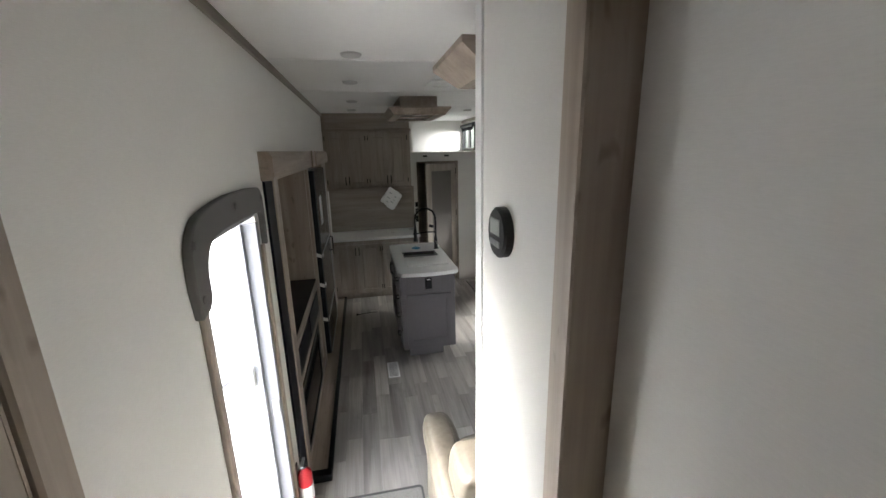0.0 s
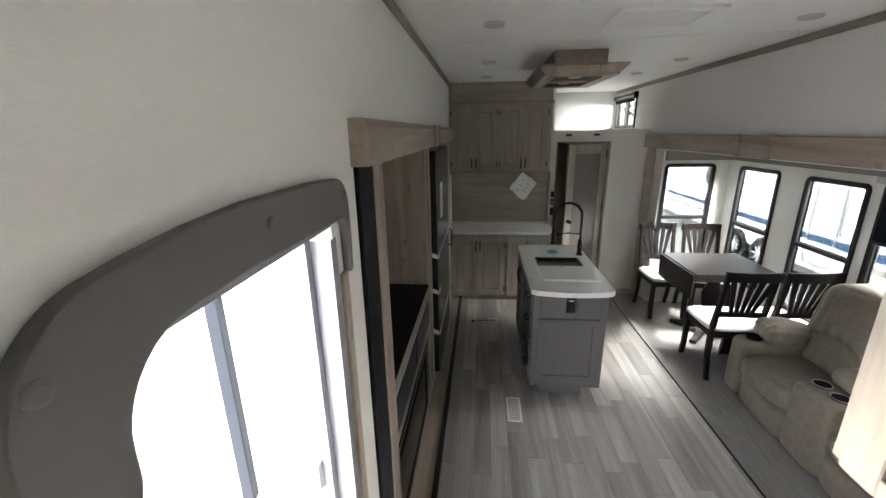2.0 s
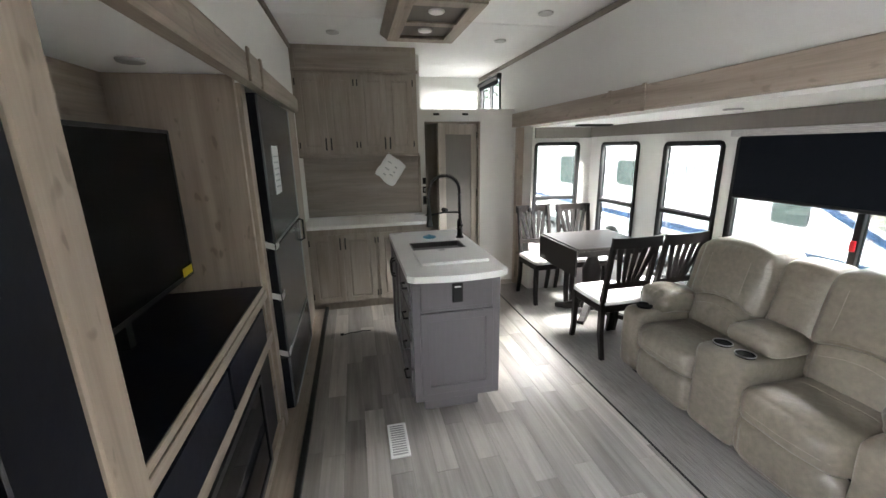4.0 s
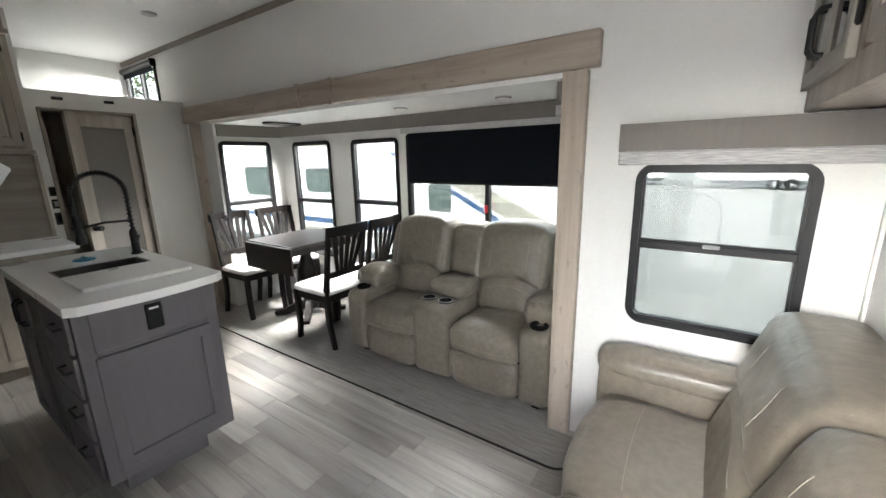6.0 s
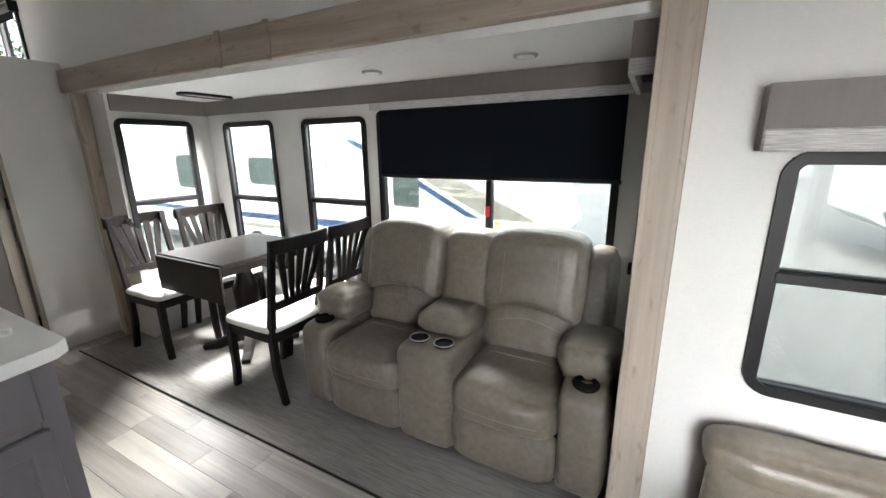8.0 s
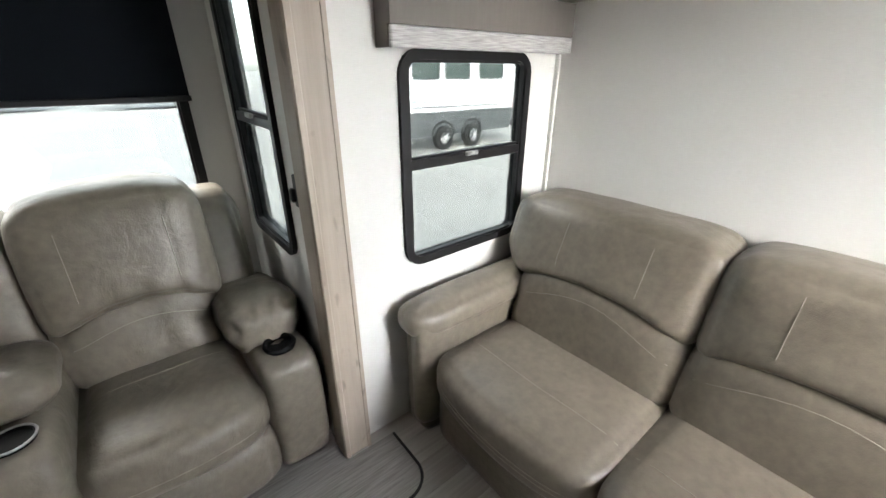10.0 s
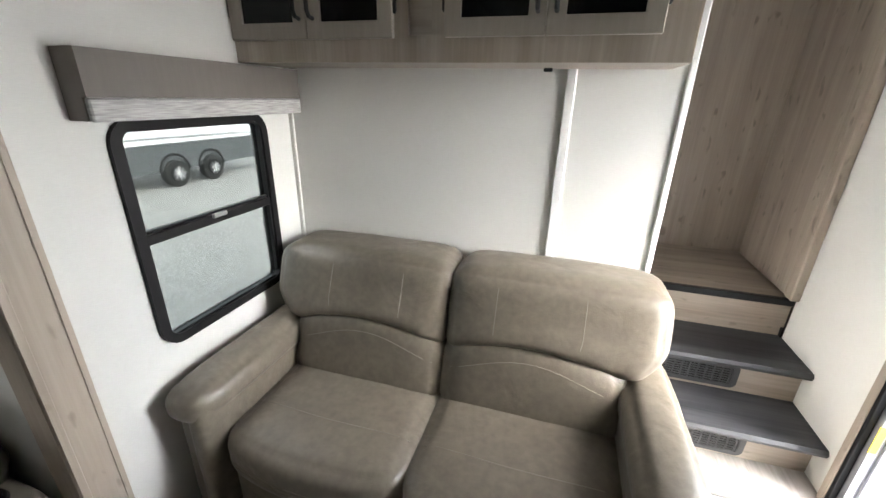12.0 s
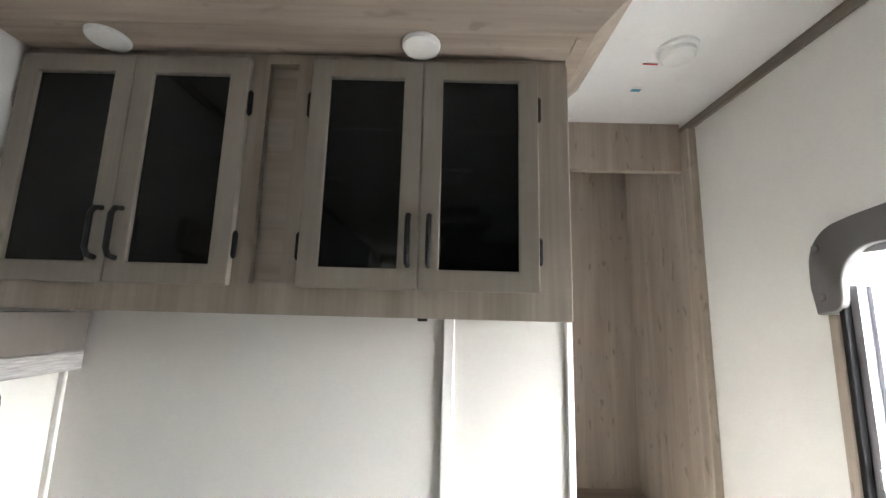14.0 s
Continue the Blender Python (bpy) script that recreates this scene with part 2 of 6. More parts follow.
M_GRAVEL = mat("pale_gravel", (0.43, 0.42, 0.40), 0.9, col2=(0.29, 0.28, 0.265), gscale=(9, 9, 9), detail=8, bump=0.8, bscale=14, stain=0.12, sscale=0.35, bdist=0.03)
M_RVW = mat("white_gelcoat", (0.80, 0.81, 0.82), 0.45, stain=0.01)
M_CUP = mat("matt_black_cup", (0.006, 0.006, 0.006), 0.7, spec=0.1, grain=0.1)
M_RVG = mat("grey_gelcoat", (0.085, 0.09, 0.095), 0.6, grain=0.05)
M_RVT = mat("tan_gelcoat", (0.30, 0.28, 0.24), 0.35, grain=0.05)
M_RVB = mat("blue_gelcoat", (0.03, 0.07, 0.16), 0.35, grain=0.05)
M_RVWIN = mat("tinted_trailer_window", (0.05, 0.07, 0.065), 0.5, grain=0.0)
M_ALLOY = mat("cast_alloy", (0.55, 0.55, 0.56), 0.35, 0.3, grain=0.06)
M_TYRE = mat("tyre_rubber", (0.02, 0.02, 0.02), 0.8, grain=0.2)
M_LEAF = mat("tree_leaves", (0.075, 0.115, 0.03), 0.7, col2=(0.12, 0.15, 0.05), gscale=(3, 3, 3))
M_BARK = mat("tree_bark", (0.10, 0.08, 0.06), 0.9, grain=0.4, bump=0.6, bscale=30)
M_POLE = mat("dark_awning_arm", (0.012, 0.014, 0.020), 0.5, spec=0.2, grain=0.1, gscale=(4, 4, 40))

# ---- mesh helpers ----
def obj(name, bm, material, smooth=False):
    me = bpy.data.meshes.new(name)
    bmesh.ops.recalc_face_normals(bm, faces=bm.faces)
    bm.to_mesh(me)
    bm.free()
    if smooth:
        me.polygons.foreach_set("use_smooth", [True] * len(me.polygons))
    for m in (material if isinstance(material, (list, tuple)) else [material]):
        me.materials.append(m)
    return new(name, me)


def part(name, bm, material, parent, label="", smooth=False):
    ob = obj(name, bm, material, smooth)
    ob.parent = parent
    if label:
        ob["label"] = label
    return ob


def thing(name, loc, label, category, group="", rz=0, kind=""):
    e = new(name)
    e.empty_display_size = 0.1
    e.matrix_world = pose(*loc, 0, 0, rz)
    return tagged(e, label, category, group, kind)


def struct(name, bm, material, label, category="", smooth=False):
    return tagged(obj(name, bm, material, smooth), label, category or name.split("_")[0], "", "structure")


def add(bm, other, m=None):
    """Join another bmesh into bm."""
    me = bpy.data.meshes.new("tmp")
    if m is not None:
        other.transform(m)
    other.to_mesh(me)
    other.free()
    bm.from_mesh(me)
    bpy.data.meshes.remove(me)
    return bm


def box(x0, y0, z0, x1, y1, z1, bevel=0.0, seg=1):
    bm = bmesh.new()
    bmesh.ops.create_cube(bm, size=1)
    for v in bm.verts:
        v.co = Vector(((x0 + x1) / 2 + v.co.x * (x1 - x0), (y0 + y1) / 2 + v.co.y * (y1 - y0), (z0 + z1) / 2 + v.co.z * (z1 - z0)))
    if bevel:
        bmesh.ops.bevel(bm, geom=bm.edges[:], offset=bevel, segments=seg, affect="EDGES", profile=0.5)
    return bm


def boxes(*specs, bevel=0.0, seg=1):
    bm = bmesh.new()
    for s in specs:
        add(bm, box(*s, bevel=bevel, seg=seg))
    return bm


def prism(points, axis, a0, a1, bevel=0.0):
    """A closed outline in the plane across an axis, drawn out along it from a0 to a1. Points: the two other coordinates in the order of x, y, z."""
    bm = bmesh.new()

    def at(p, a):
        return {"x": (a, p[0], p[1]), "y": (p[0], a, p[1]), "z": (p[0], p[1], a)}[axis]

    lo = [bm.verts.new(at(p, a0)) for p in points]
    hi = [bm.verts.new(at(p, a1)) for p in points]
    bm.faces.new(lo)
    bm.faces.new(hi[::-1])
    k = len(points)
    for i in range(k):
        bm.faces.new((lo[i], lo[(i + 1) % k], hi[(i + 1) % k], hi[i]))
    bmesh.ops.recalc_face_normals(bm, faces=bm.faces)
    if bevel:
        bmesh.ops.bevel(bm, geom=bm.edges[:], offset=bevel, segments=2, affect="EDGES", profile=0.5)
    return bm


def rounded(u0, v0, u1, v1, r, n=6):
    pts = []
    for cx, cy, a in ((u1 - r, v1 - r, 0), (u0 + r, v1 - r, 90), (u0 + r, v0 + r, 180), (u1 - r, v0 + r, 270)):
        for i in range(n + 1):
            t = radians(a + 90 * i / n)
            pts.append((cx + r * math.cos(t), cy + r * math.sin(t)))
    return pts


def ring(outer, inner, axis, a0, a1):
    """A frame between two outlines of as many points, drawn out along an axis."""
    bm = bmesh.new()

    def at(p, a):
        return {"x": (a, p[0], p[1]), "y": (p[0], a, p[1]), "z": (p[0], p[1], a)}[axis]

    k = len(outer)
    o0, o1 = [bm.verts.new(at(p, a0)) for p in outer], [bm.verts.new(at(p, a1)) for p in outer]
    i0, i1 = [bm.verts.new(at(p, a0)) for p in inner], [bm.verts.new(at(p, a1)) for p in inner]
    for j in range(k):
        q = (j + 1) % k
        for f in ((o0[j], o0[q], o1[q], o1[j]), (i0[q], i0[j], i1[j], i1[q]), (o0[q], o0[j], i0[j], i0[q]), (o1[j], o1[q], i1[q], i1[j])):
            bm.faces.new(f)
    return bm


def tube(points, r, seg=8, closed=False):
    """A round bar along a line of points; r may be one radius or one for each point."""
    bm = bmesh.new()
    pts = [Vector(p) for p in points]
    k = len(pts)
    rs = r if isinstance(r, (list, tuple)) else [r] * k
    rings, up = [], None
    for i, p in enumerate(pts):
        d = (pts[(i + 1) % k] - pts[i - 1]) if closed else (pts[min(i + 1, k - 1)] - pts[max(i - 1, 0)])
        d.normalize()
        if up is None:
            up = d.orthogonal().normalized()
        up = (up - d * up.dot(d)).normalized()
        side = d.cross(up)
        rings.append([bm.verts.new(p + rs[i] * (math.cos(2 * math.pi * j / seg) * up + math.sin(2 * math.pi * j / seg) * side)) for j in range(seg)])
    for i in range(k if closed else k - 1):
        a, b = rings[i], rings[(i + 1) % k]
        for j in range(seg):
            bm.faces.new((a[j], a[(j + 1) % seg], b[(j + 1) % seg], b[j]))
    if not closed:
        bm.faces.new(rings[0][::-1])
        bm.faces.new(rings[-1])
    return bm


def lathe(profile, seg=24, axis="z"):
    """A turned body from (radius, height) pairs."""
    bm = bmesh.new()
    rings = []
    for r, h in profile:
        rings.append([bm.verts.new((r * math.cos(2 * math.pi * j / seg), r * math.sin(2 * math.pi * j / seg), h)) for j in range(seg)])
    for a, b in zip(rings, rings[1:]):
        for j in range(seg):
            bm.faces.new((a[j], a[(j + 1) % seg], b[(j + 1) % seg], b[j]))
    bm.faces.new(rings[0][::-1])
    bm.faces.new(rings[-1])
    if axis == "x":
        bm.transform(pose(0, 0, 0, 0, 90, 0))
    elif axis == "y":
        bm.transform(pose(0, 0, 0, -90, 0, 0))
    return bm


def cushion(x0, y0, z0, x1, y1, z1, r=0.05, puff=0.02, n=10, crease=0.0, seed=0.0, shape=None):
    """A stuffed, upholstered block: rounded edges, faces that bulge, faint folds. shape: an extra change of each point."""
    bm = bmesh.new()
    bmesh.ops.create_cube(bm, size=2)
    bmesh.ops.subdivide_edges(bm, edges=bm.edges[:], cuts=n, use_grid_fill=True)
    h = Vector(((x1 - x0) / 2, (y1 - y0) / 2, (z1 - z0) / 2))
    c = Vector(((x1 + x0) / 2, (y1 + y0) / 2, (z1 + z0) / 2))
    r = min(r, *(0.98 * v for v in h))
    power = [max(2.6, min(14.0, 2.0 * h[i] / r)) for i in range(3)]
    for v in bm.verts:
        u = Vector([math.copysign(abs(t) ** 0.75, t) for t in v.co])
        lo, hi = 0.4, 1.0
        for _ in range(18):
            k = (lo + hi) / 2
            if sum(abs(k * u[i]) ** power[i] for i in range(3)) > 1:
                hi = k
            else:
                lo = k
        p = Vector([lo * u[i] * h[i] for i in range(3)])
        for i in range(3):
            a, b = (i + 1) % 3, (i + 2) % 3
            if abs(u[i]) > 0.99:
                p[i] += math.copysign(puff, u[i]) * (1 - u[a] ** 4) * (1 - u[b] ** 4)
        w = p + c
        if crease:
            p += (p.normalized()) * crease * (noise.noise(Vector((w.x * 9 + seed, w.y * 9, w.z * 9))) + 0.5 * noise.noise(w * 23))
        p += c
        v.co = shape(p) if shape else p
    return bm


def wall_mesh(axis, a0, a1, u0, u1, z0, z1, holes=()):
    """A wall across an axis from a0 to a1, with openings (u0, z0, u1, z1) that go through."""
    us = sorted({u0, u1, *(q for h in holes for q in (h[0], h[2]) if u0 <= q <= u1)})
    zs = sorted({z0, z1, *(q for h in holes for q in (h[1], h[3]) if z0 <= q <= z1)})
    full = {}
    for i in range(len(us) - 1):
        for j in range(len(zs) - 1):
            cu, cz = (us[i] + us[i + 1]) / 2, (zs[j] + zs[j + 1]) / 2
            full[i, j] = not any(h[0] < cu < h[2] and h[1] < cz < h[3] for h in holes)
    bm = bmesh.new()

    def vert(a, u, z):
        return bm.verts.new((a, u, z) if axis == "x" else (u, a, z))

    for (i, j), f in full.items():
        if not f:
            continue
        p = [(us[i], zs[j]), (us[i + 1], zs[j]), (us[i + 1], zs[j + 1]), (us[i], zs[j + 1])]
        for a in (a0, a1):
            bm.faces.new([vert(a, *q) for q in p])
        for k, (di, dj) in enumerate(((0, -1), (1, 0), (0, 1), (-1, 0))):
            if not full.get((i + di, j + dj)):
                q, w = p[k], p[(k + 1) % 4]
                bm.faces.new((vert(a0, *q), vert(a0, *w), vert(a1, *w), vert(a1, *q)))
    bmesh.ops.remove_doubles(bm, verts=bm.verts, dist=1e-5)
    return bm


def window(name, axis, pos, inward, u0, z0, u1, z1, rail, label, r=0.055, t=0.031, latch=True, pane_mat=None):
    """A trailer window: rounded black frame on the inside, two panes parted by a rail, a latch on the rail. inward: the way into the room along the axis."""
    w = tagged(new(name), label, "window", "", "structure")
    a, b = pos - inward * 0.034, pos + inward * 0.016
    outer, inner = rounded(u0, z0, u1, z1, r), rounded(u0 + t, z0 + t, u1 - t, z1 - t, max(r - t, 0.012))
    part("window_frame", ring(outer, inner, axis, a, b), M_BLACKM, w)
    step_o, step_i = rounded(u0 + t - 0.004, z0 + t - 0.004, u1 - t + 0.004, z1 - t + 0.004, 0.02), rounded(u0 + t + 0.008, z0 + t + 0.008, u1 - t - 0.008, z1 - t - 0.008, 0.014)
    part("inner_frame", ring(step_o, step_i, axis, a + inward * 0.01, b - inward * 0.008), M_BLACKM, w)

    def slab(p0, p1, q0, q1, d0, d1, bev=0.003):
        return box(d0, p0, q0, d1, p1, q1, bev) if axis == "x" else box(p0, d0, q0, p1, d1, q1, bev)

    if rail:
        part("rail", slab(u0 + t, u1 - t, rail - 0.016, rail + 0.016, *sorted((a + inward * 0.015, b - inward * 0.004))), M_BLACKM, w)
        part("sash_lip", slab(u0 + t, u1 - t, rail + 0.018, rail + 0.026, *sorted((a + inward * 0.015, b - inward * 0.012))), M_BLACKM, w)
        if latch:
            m = (u0 + u1) / 2
            part("latch", slab(m - 0.03, m + 0.03, rail + 0.006, rail + 0.022, *sorted((b - inward * 0.006, b + inward * 0.008))), M_GREYP, w, "grey plastic latch")
    zs = [z0 + t, rail, z1 - t] if rail else [z0 + t, z1 - t]
    for q0, q1 in zip(zs, zs[1:]):
        g = part("pane", slab(u0 + t, u1 - t, q0, q1, *sorted((a + inward * 0.022, a + inward * 0.026)), 0), pane_mat or M_GLASS, w)
        g.visible_shadow = name == "window_6"
    return w


def pull(bm, axis, x, y, z, h, out):
    """A bent bar handle, upright, standing off along an axis."""
    def at(o, dz):
        return (x + o, y, z + dz) if axis == "x" else (x, y + o, z + dz)
    pts = [at(0, -h / 2), at(out * 0.7, -h / 2 + 0.004), at(out, -h / 2 + 0.02), at(out, h / 2 - 0.02), at(out * 0.7, h / 2 - 0.004), at(0, h / 2)]
    return add(bm, tube(pts, 0.007, 8))
# ---- plan ----
XL, XR, YF, YB, ZC = 0.18, 2.54, 2.78, 7.65, 2.585
HX = 1.0                       # the hall's inner side and the end of the front wall
SX, SY0, SY1, SZ = 3.30, 3.88, 7.25, 1.825   # slide-out on the window side
NOSE, DECK = 2.19, 0.60
YEND = 1.47

# ---- setting ----
ground = bmesh.new()
bmesh.ops.create_grid(ground, x_segments=40, y_segments=40, size=600)
for v in ground.verts:
    v.co.z = -0.95 + (0.03 * noise.noise(v.co * 0.11) if v.co.length > 30 else 0)
struct("ground", ground, M_GRAVEL, "pale grey gravel lot, open and even", "ground")
struct("floor", box(XL - 0.05, NOSE - 0.2, -0.06, XR + 0.05, YB + 0.05, -0.004), M_GAP, "dark base under the grey vinyl planks", "floor")
struct("floor_slide", box(XR + 0.05, SY0 - 0.05, -0.06, SX + 0.05, SY1 + 0.06, 0.0), M_WOVEN, "grey woven vinyl floor of the window slide-out", "floor")
struct("floor_slide_media", box(-0.62, 3.7, -0.06, XL - 0.05, 7.3, 0.0), M_WOODY, "wood-look floor of the media slide-out", "floor")
struct("floor_deck", box(XL - 0.05, YEND - 0.05, 0.45, XR + 0.05, NOSE - 0.006, DECK), M_WOODX, "wood-look floor of the raised front hall", "floor")
struct("wall_door_side", wall_mesh("x", XL - 0.05, XL, YEND - 0.05, 9.0, -0.05, ZC, [(2.80, -0.05, 3.50, 1.86), (3.72, -0.05, 7.05, 1.99)]), M_WALL, "cream linen-papered side wall with the entry doorway", "wall")
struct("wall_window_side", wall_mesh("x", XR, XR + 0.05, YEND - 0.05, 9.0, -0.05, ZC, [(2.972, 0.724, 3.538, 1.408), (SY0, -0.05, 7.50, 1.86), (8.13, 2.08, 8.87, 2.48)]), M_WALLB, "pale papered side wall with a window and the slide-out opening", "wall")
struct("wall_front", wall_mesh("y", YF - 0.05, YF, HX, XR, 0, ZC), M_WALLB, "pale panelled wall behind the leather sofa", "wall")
struct("wall_hall", wall_mesh("x", HX, HX + 0.05, 2.28, YF - 0.05, 0.0, ZC), M_WALLB, "pale wall along the raised hall", "wall")
# added end wall; its wood takes the place of the hall door when closed
struct("wall_hall_end", wall_mesh("y", YEND - 0.05, YEND, XL, XR, DECK, ZC), M_WOOD, "knotty greige wood end wall standing in for the closed hall door", "wall")
struct("wall_rear", wall_mesh("y", YB, YB + 0.05, XL, XR, -0.05, 2.045, [(1.51, -0.05, 2.10, 1.887)]), M_WALL, "cream papered wall with the rear doorway", "wall")
struct("wall_loft", wall_mesh("y", 8.95, 9.0, XL, XR, 0, ZC), M_WALL, "pale far wall above the rear room", "wall")
struct("wall_kitchen_upper", wall_mesh("y", YB, YB + 0.05, XL, 1.44, 2.045, ZC), M_WALL, "cream papered wall above the kitchen cabinets", "wall")
struct("floor_loft", box(XL, YB + 0.05, 2.0, XR, 8.95, 2.045), M_WALL, "pale loft floor over the rear room", "floor")
struct("floor_rear_room", box(XL, YB + 0.05, -0.06, XR, 8.95, -0.01), M_WOODY, "wood-look floor of the rear room", "floor")
# the square gap over the hall is added to let daylight down
struct("ceiling", boxes((XL - 0.05, 2.00, ZC, XR + 0.05, 9.0, ZC + 0.05), (XL - 0.05, YEND - 0.05, ZC, 0.44, 2.00, ZC + 0.05), (0.80, YEND - 0.05, ZC, XR + 0.05, 2.00, ZC + 0.05), (0.44, YEND - 0.05, ZC, 0.80, 1.64, ZC + 0.05)), M_CEIL, "white vinyl trailer ceiling with fine seams", "ceiling")
struct("ceiling_slide", box(XR + 0.05, SY0 - 0.05, SZ, SX + 0.05, SY1 + 0.05, SZ + 0.05), M_CEIL, "white ceiling of the window slide-out", "ceiling")
struct("ceiling_media", box(-0.62, 3.70, 1.985, XL - 0.05, 7.25, 2.03), M_CEIL, "white ceiling of the media slide-out", "ceiling")
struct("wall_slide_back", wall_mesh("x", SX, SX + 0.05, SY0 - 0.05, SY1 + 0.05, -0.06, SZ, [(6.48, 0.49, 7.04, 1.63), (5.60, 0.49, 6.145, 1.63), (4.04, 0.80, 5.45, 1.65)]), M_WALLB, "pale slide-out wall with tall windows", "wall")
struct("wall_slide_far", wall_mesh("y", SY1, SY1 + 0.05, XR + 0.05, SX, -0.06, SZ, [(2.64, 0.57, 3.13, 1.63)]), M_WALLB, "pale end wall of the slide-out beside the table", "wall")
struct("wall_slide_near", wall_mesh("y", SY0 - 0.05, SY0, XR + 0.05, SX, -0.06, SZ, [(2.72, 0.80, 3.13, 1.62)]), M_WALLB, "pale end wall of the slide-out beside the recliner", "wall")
struct("wall_slide_return", box(XR + 0.05, SY1 + 0.05, -0.06, XR + 0.10, 7.52, SZ + 0.06), M_WALLB, "pale return beside the slide-out end", "wall")
struct("wall_media_back", box(-0.62, 3.65, -0.06, -0.57, 7.3, 2.03), M_WALL, "closing wall of the media slide-out", "wall")
struct("wall_media_near", box(-0.57, 3.65, -0.06, XL - 0.052, 3.70, 2.03), M_WALL, "near end wall of the media slide-out", "wall")
struct("wall_media_far", box(-0.57, 7.25, -0.06, XL - 0.052, 7.30, 2.03), M_WALL, "far end wall of the media slide-out", "wall")

# ceiling seams and trims
struct("trim_ceiling_door_side", box(XL, 2.07, ZC - 0.045, XL + 0.018, 7.34, ZC - 0.001, 0.003), M_CABY, "dark wood ceiling trim along the door side", "trim")
struct("trim_ceiling_window_side", box(XR - 0.018, 3.2, ZC - 0.045, XR, 8.95, ZC - 0.001, 0.003), M_CABY, "dark wood ceiling trim along the window side", "trim")
for i, y in enumerate((4.10, 5.30, 6.50)):
    struct(f"trim_ceiling_seam_{i + 1}", box(XL + 0.02, y - 0.012, ZC - 0.004, XR - 0.02, y + 0.012, ZC - 0.0005, 0.001), M_CEIL, "flat white seam strip on the ceiling", "trim")
struct("trim_front_corner", box(XR - 0.022, YF, 0, XR, YF + 0.012, 2.37, 0.003), M_WALLB, "pale corner batten", "trim")
struct("trim_front_batten", box(1.355, YF, 0, 1.390, YF + 0.010, 2.37, 0.003), M_WHITE, "white batten over a wall joint", "trim")
struct("trim_front_end", box(HX - 0.006, YF - 0.055, 0, HX + 0.016, YF + 0.008, ZC - 0.002, 0.004), M_WHITE, "white cap along the wall's end", "trim")

# slide-out opening: head fascia, joint block, posts
struct("trim_slide_head", box(XR - 0.05, 3.735, 1.84, XR, 7.60, 1.99, 0.006), M_WOODY, "greige wood fascia over the slide-out opening", "trim")
struct("trim_slide_block", boxes((XR - 0.062, 5.43, 1.832, XR - 0.0495, 5.465, 1.998), (XR - 0.062, 5.775, 1.832, XR - 0.0495, 5.81, 1.998), (XR - 0.055, 5.465, 1.838, XR - 0.0495, 5.775, 1.992), bevel=0.003), M_WOODY, "greige wood cover plate with end battens on the fascia", "trim")
struct("trim_slide_post", box(XR - 0.045, 3.782, 0, XR + 0.05, 3.893, 1.838, 0.006), M_WOOD, "greige wood post at the slide-out opening", "trim")
struct("trim_slide_post_edge", boxes((XR - 0.049, 3.784, 0.002, XR - 0.0452, 3.800, 1.836), (XR - 0.049, 3.872, 0.002, XR - 0.0452, 3.891, 1.836), bevel=0.0015), M_WOOD, "greige wood edge strips on the slide-out post", "trim")
struct("trim_slide_post_far", box(XR - 0.03, 7.47, 0, XR + 0.05, 7.54, 1.838, 0.006), M_WOOD, "greige wood post at the slide-out's far end", "trim")
struct("trim_media_head", prism([(XL, 1.955), (XL + 0.055, 1.955), (XL + 0.065, 1.975), (XL + 0.065, 2.07), (XL + 0.045, 2.095), (XL, 2.095)], "y", 3.70, 7.08), M_WOODY, "greige wood fascia over the media slide-out", "trim")
struct("trim_media_block", boxes((XL + 0.0645, 5.30, 1.95, XL + 0.078, 5.335, 2.10), (XL + 0.0645, 5.565, 1.95, XL + 0.078, 5.60, 2.10), (XL + 0.0645, 5.335, 1.96, XL + 0.070, 5.565, 2.09), bevel=0.003), M_WOODY, "greige wood cover plate with end battens on the media fascia", "trim")
struct("trim_media_post", box(XL - 0.05, 3.925, 0, XL + 0.012, 4.04, 1.953, 0.005), M_WOOD, "greige wood post at the media slide-out", "trim")
struct("trim_media_post_far", box(XL - 0.05, 6.50, 0, XL + 0.03, 7.05, 1.953, 0.005), M_WOOD, "greige wood post beside the refrigerator", "trim")
struct("trim_media_seal", box(XL - 0.045, 3.75, 0.0, XL + 0.006, 3.92, 1.95, 0.004), M_NAVY, "black rubber seal of the media slide-out", "trim")
struct("trim_media_floor_edge", boxes((0.30, 3.88, 0, 0.335, 7.20, 0.035), (XL, 3.86, 0.0, 0.335, 3.93, 0.05), bevel=0.006), M_BLACK, "black edge profile of the media slide-out's floor", "trim")
struct("floor_media_front", box(XL - 0.05, 3.88, 0.0, 0.30, 7.20, 0.02), M_WOODY, "wood-look floor strip before the media unit", "floor")

# woven floor panel that reaches into the room, with a rounded corner
pts = [(XR + 0.05, 7.47), (2.215, 7.47)] + [(2.215 + 0.10 - 0.10 * math.cos(radians(a)), 3.79 - 0.10 * math.sin(radians(a))) for a in range(0, 91, 15)] + [(XR - 0.055, 3.69), (XR - 0.055, 3.765), (XR - 0.054, 3.885), (XR + 0.05, 3.885)]
struct("floor_woven_panel", prism(pts, "z", 0.001, 0.006), M_WOVEN, "grey woven vinyl panel before the slide-out", "floor")
edge = [(2.212, 7.5, 0.006)] + [(2.312 - 0.10 * math.cos(radians(a)), 3.79 - 0.10 * math.sin(radians(a)), 0.006) for a in range(0, 91, 10)] + [(XR - 0.06, 3.688, 0.006)]
struct("trim_woven_edge", tube(edge, 0.006, 6), M_BLACK, "dark bound edge of the woven floor", "trim")

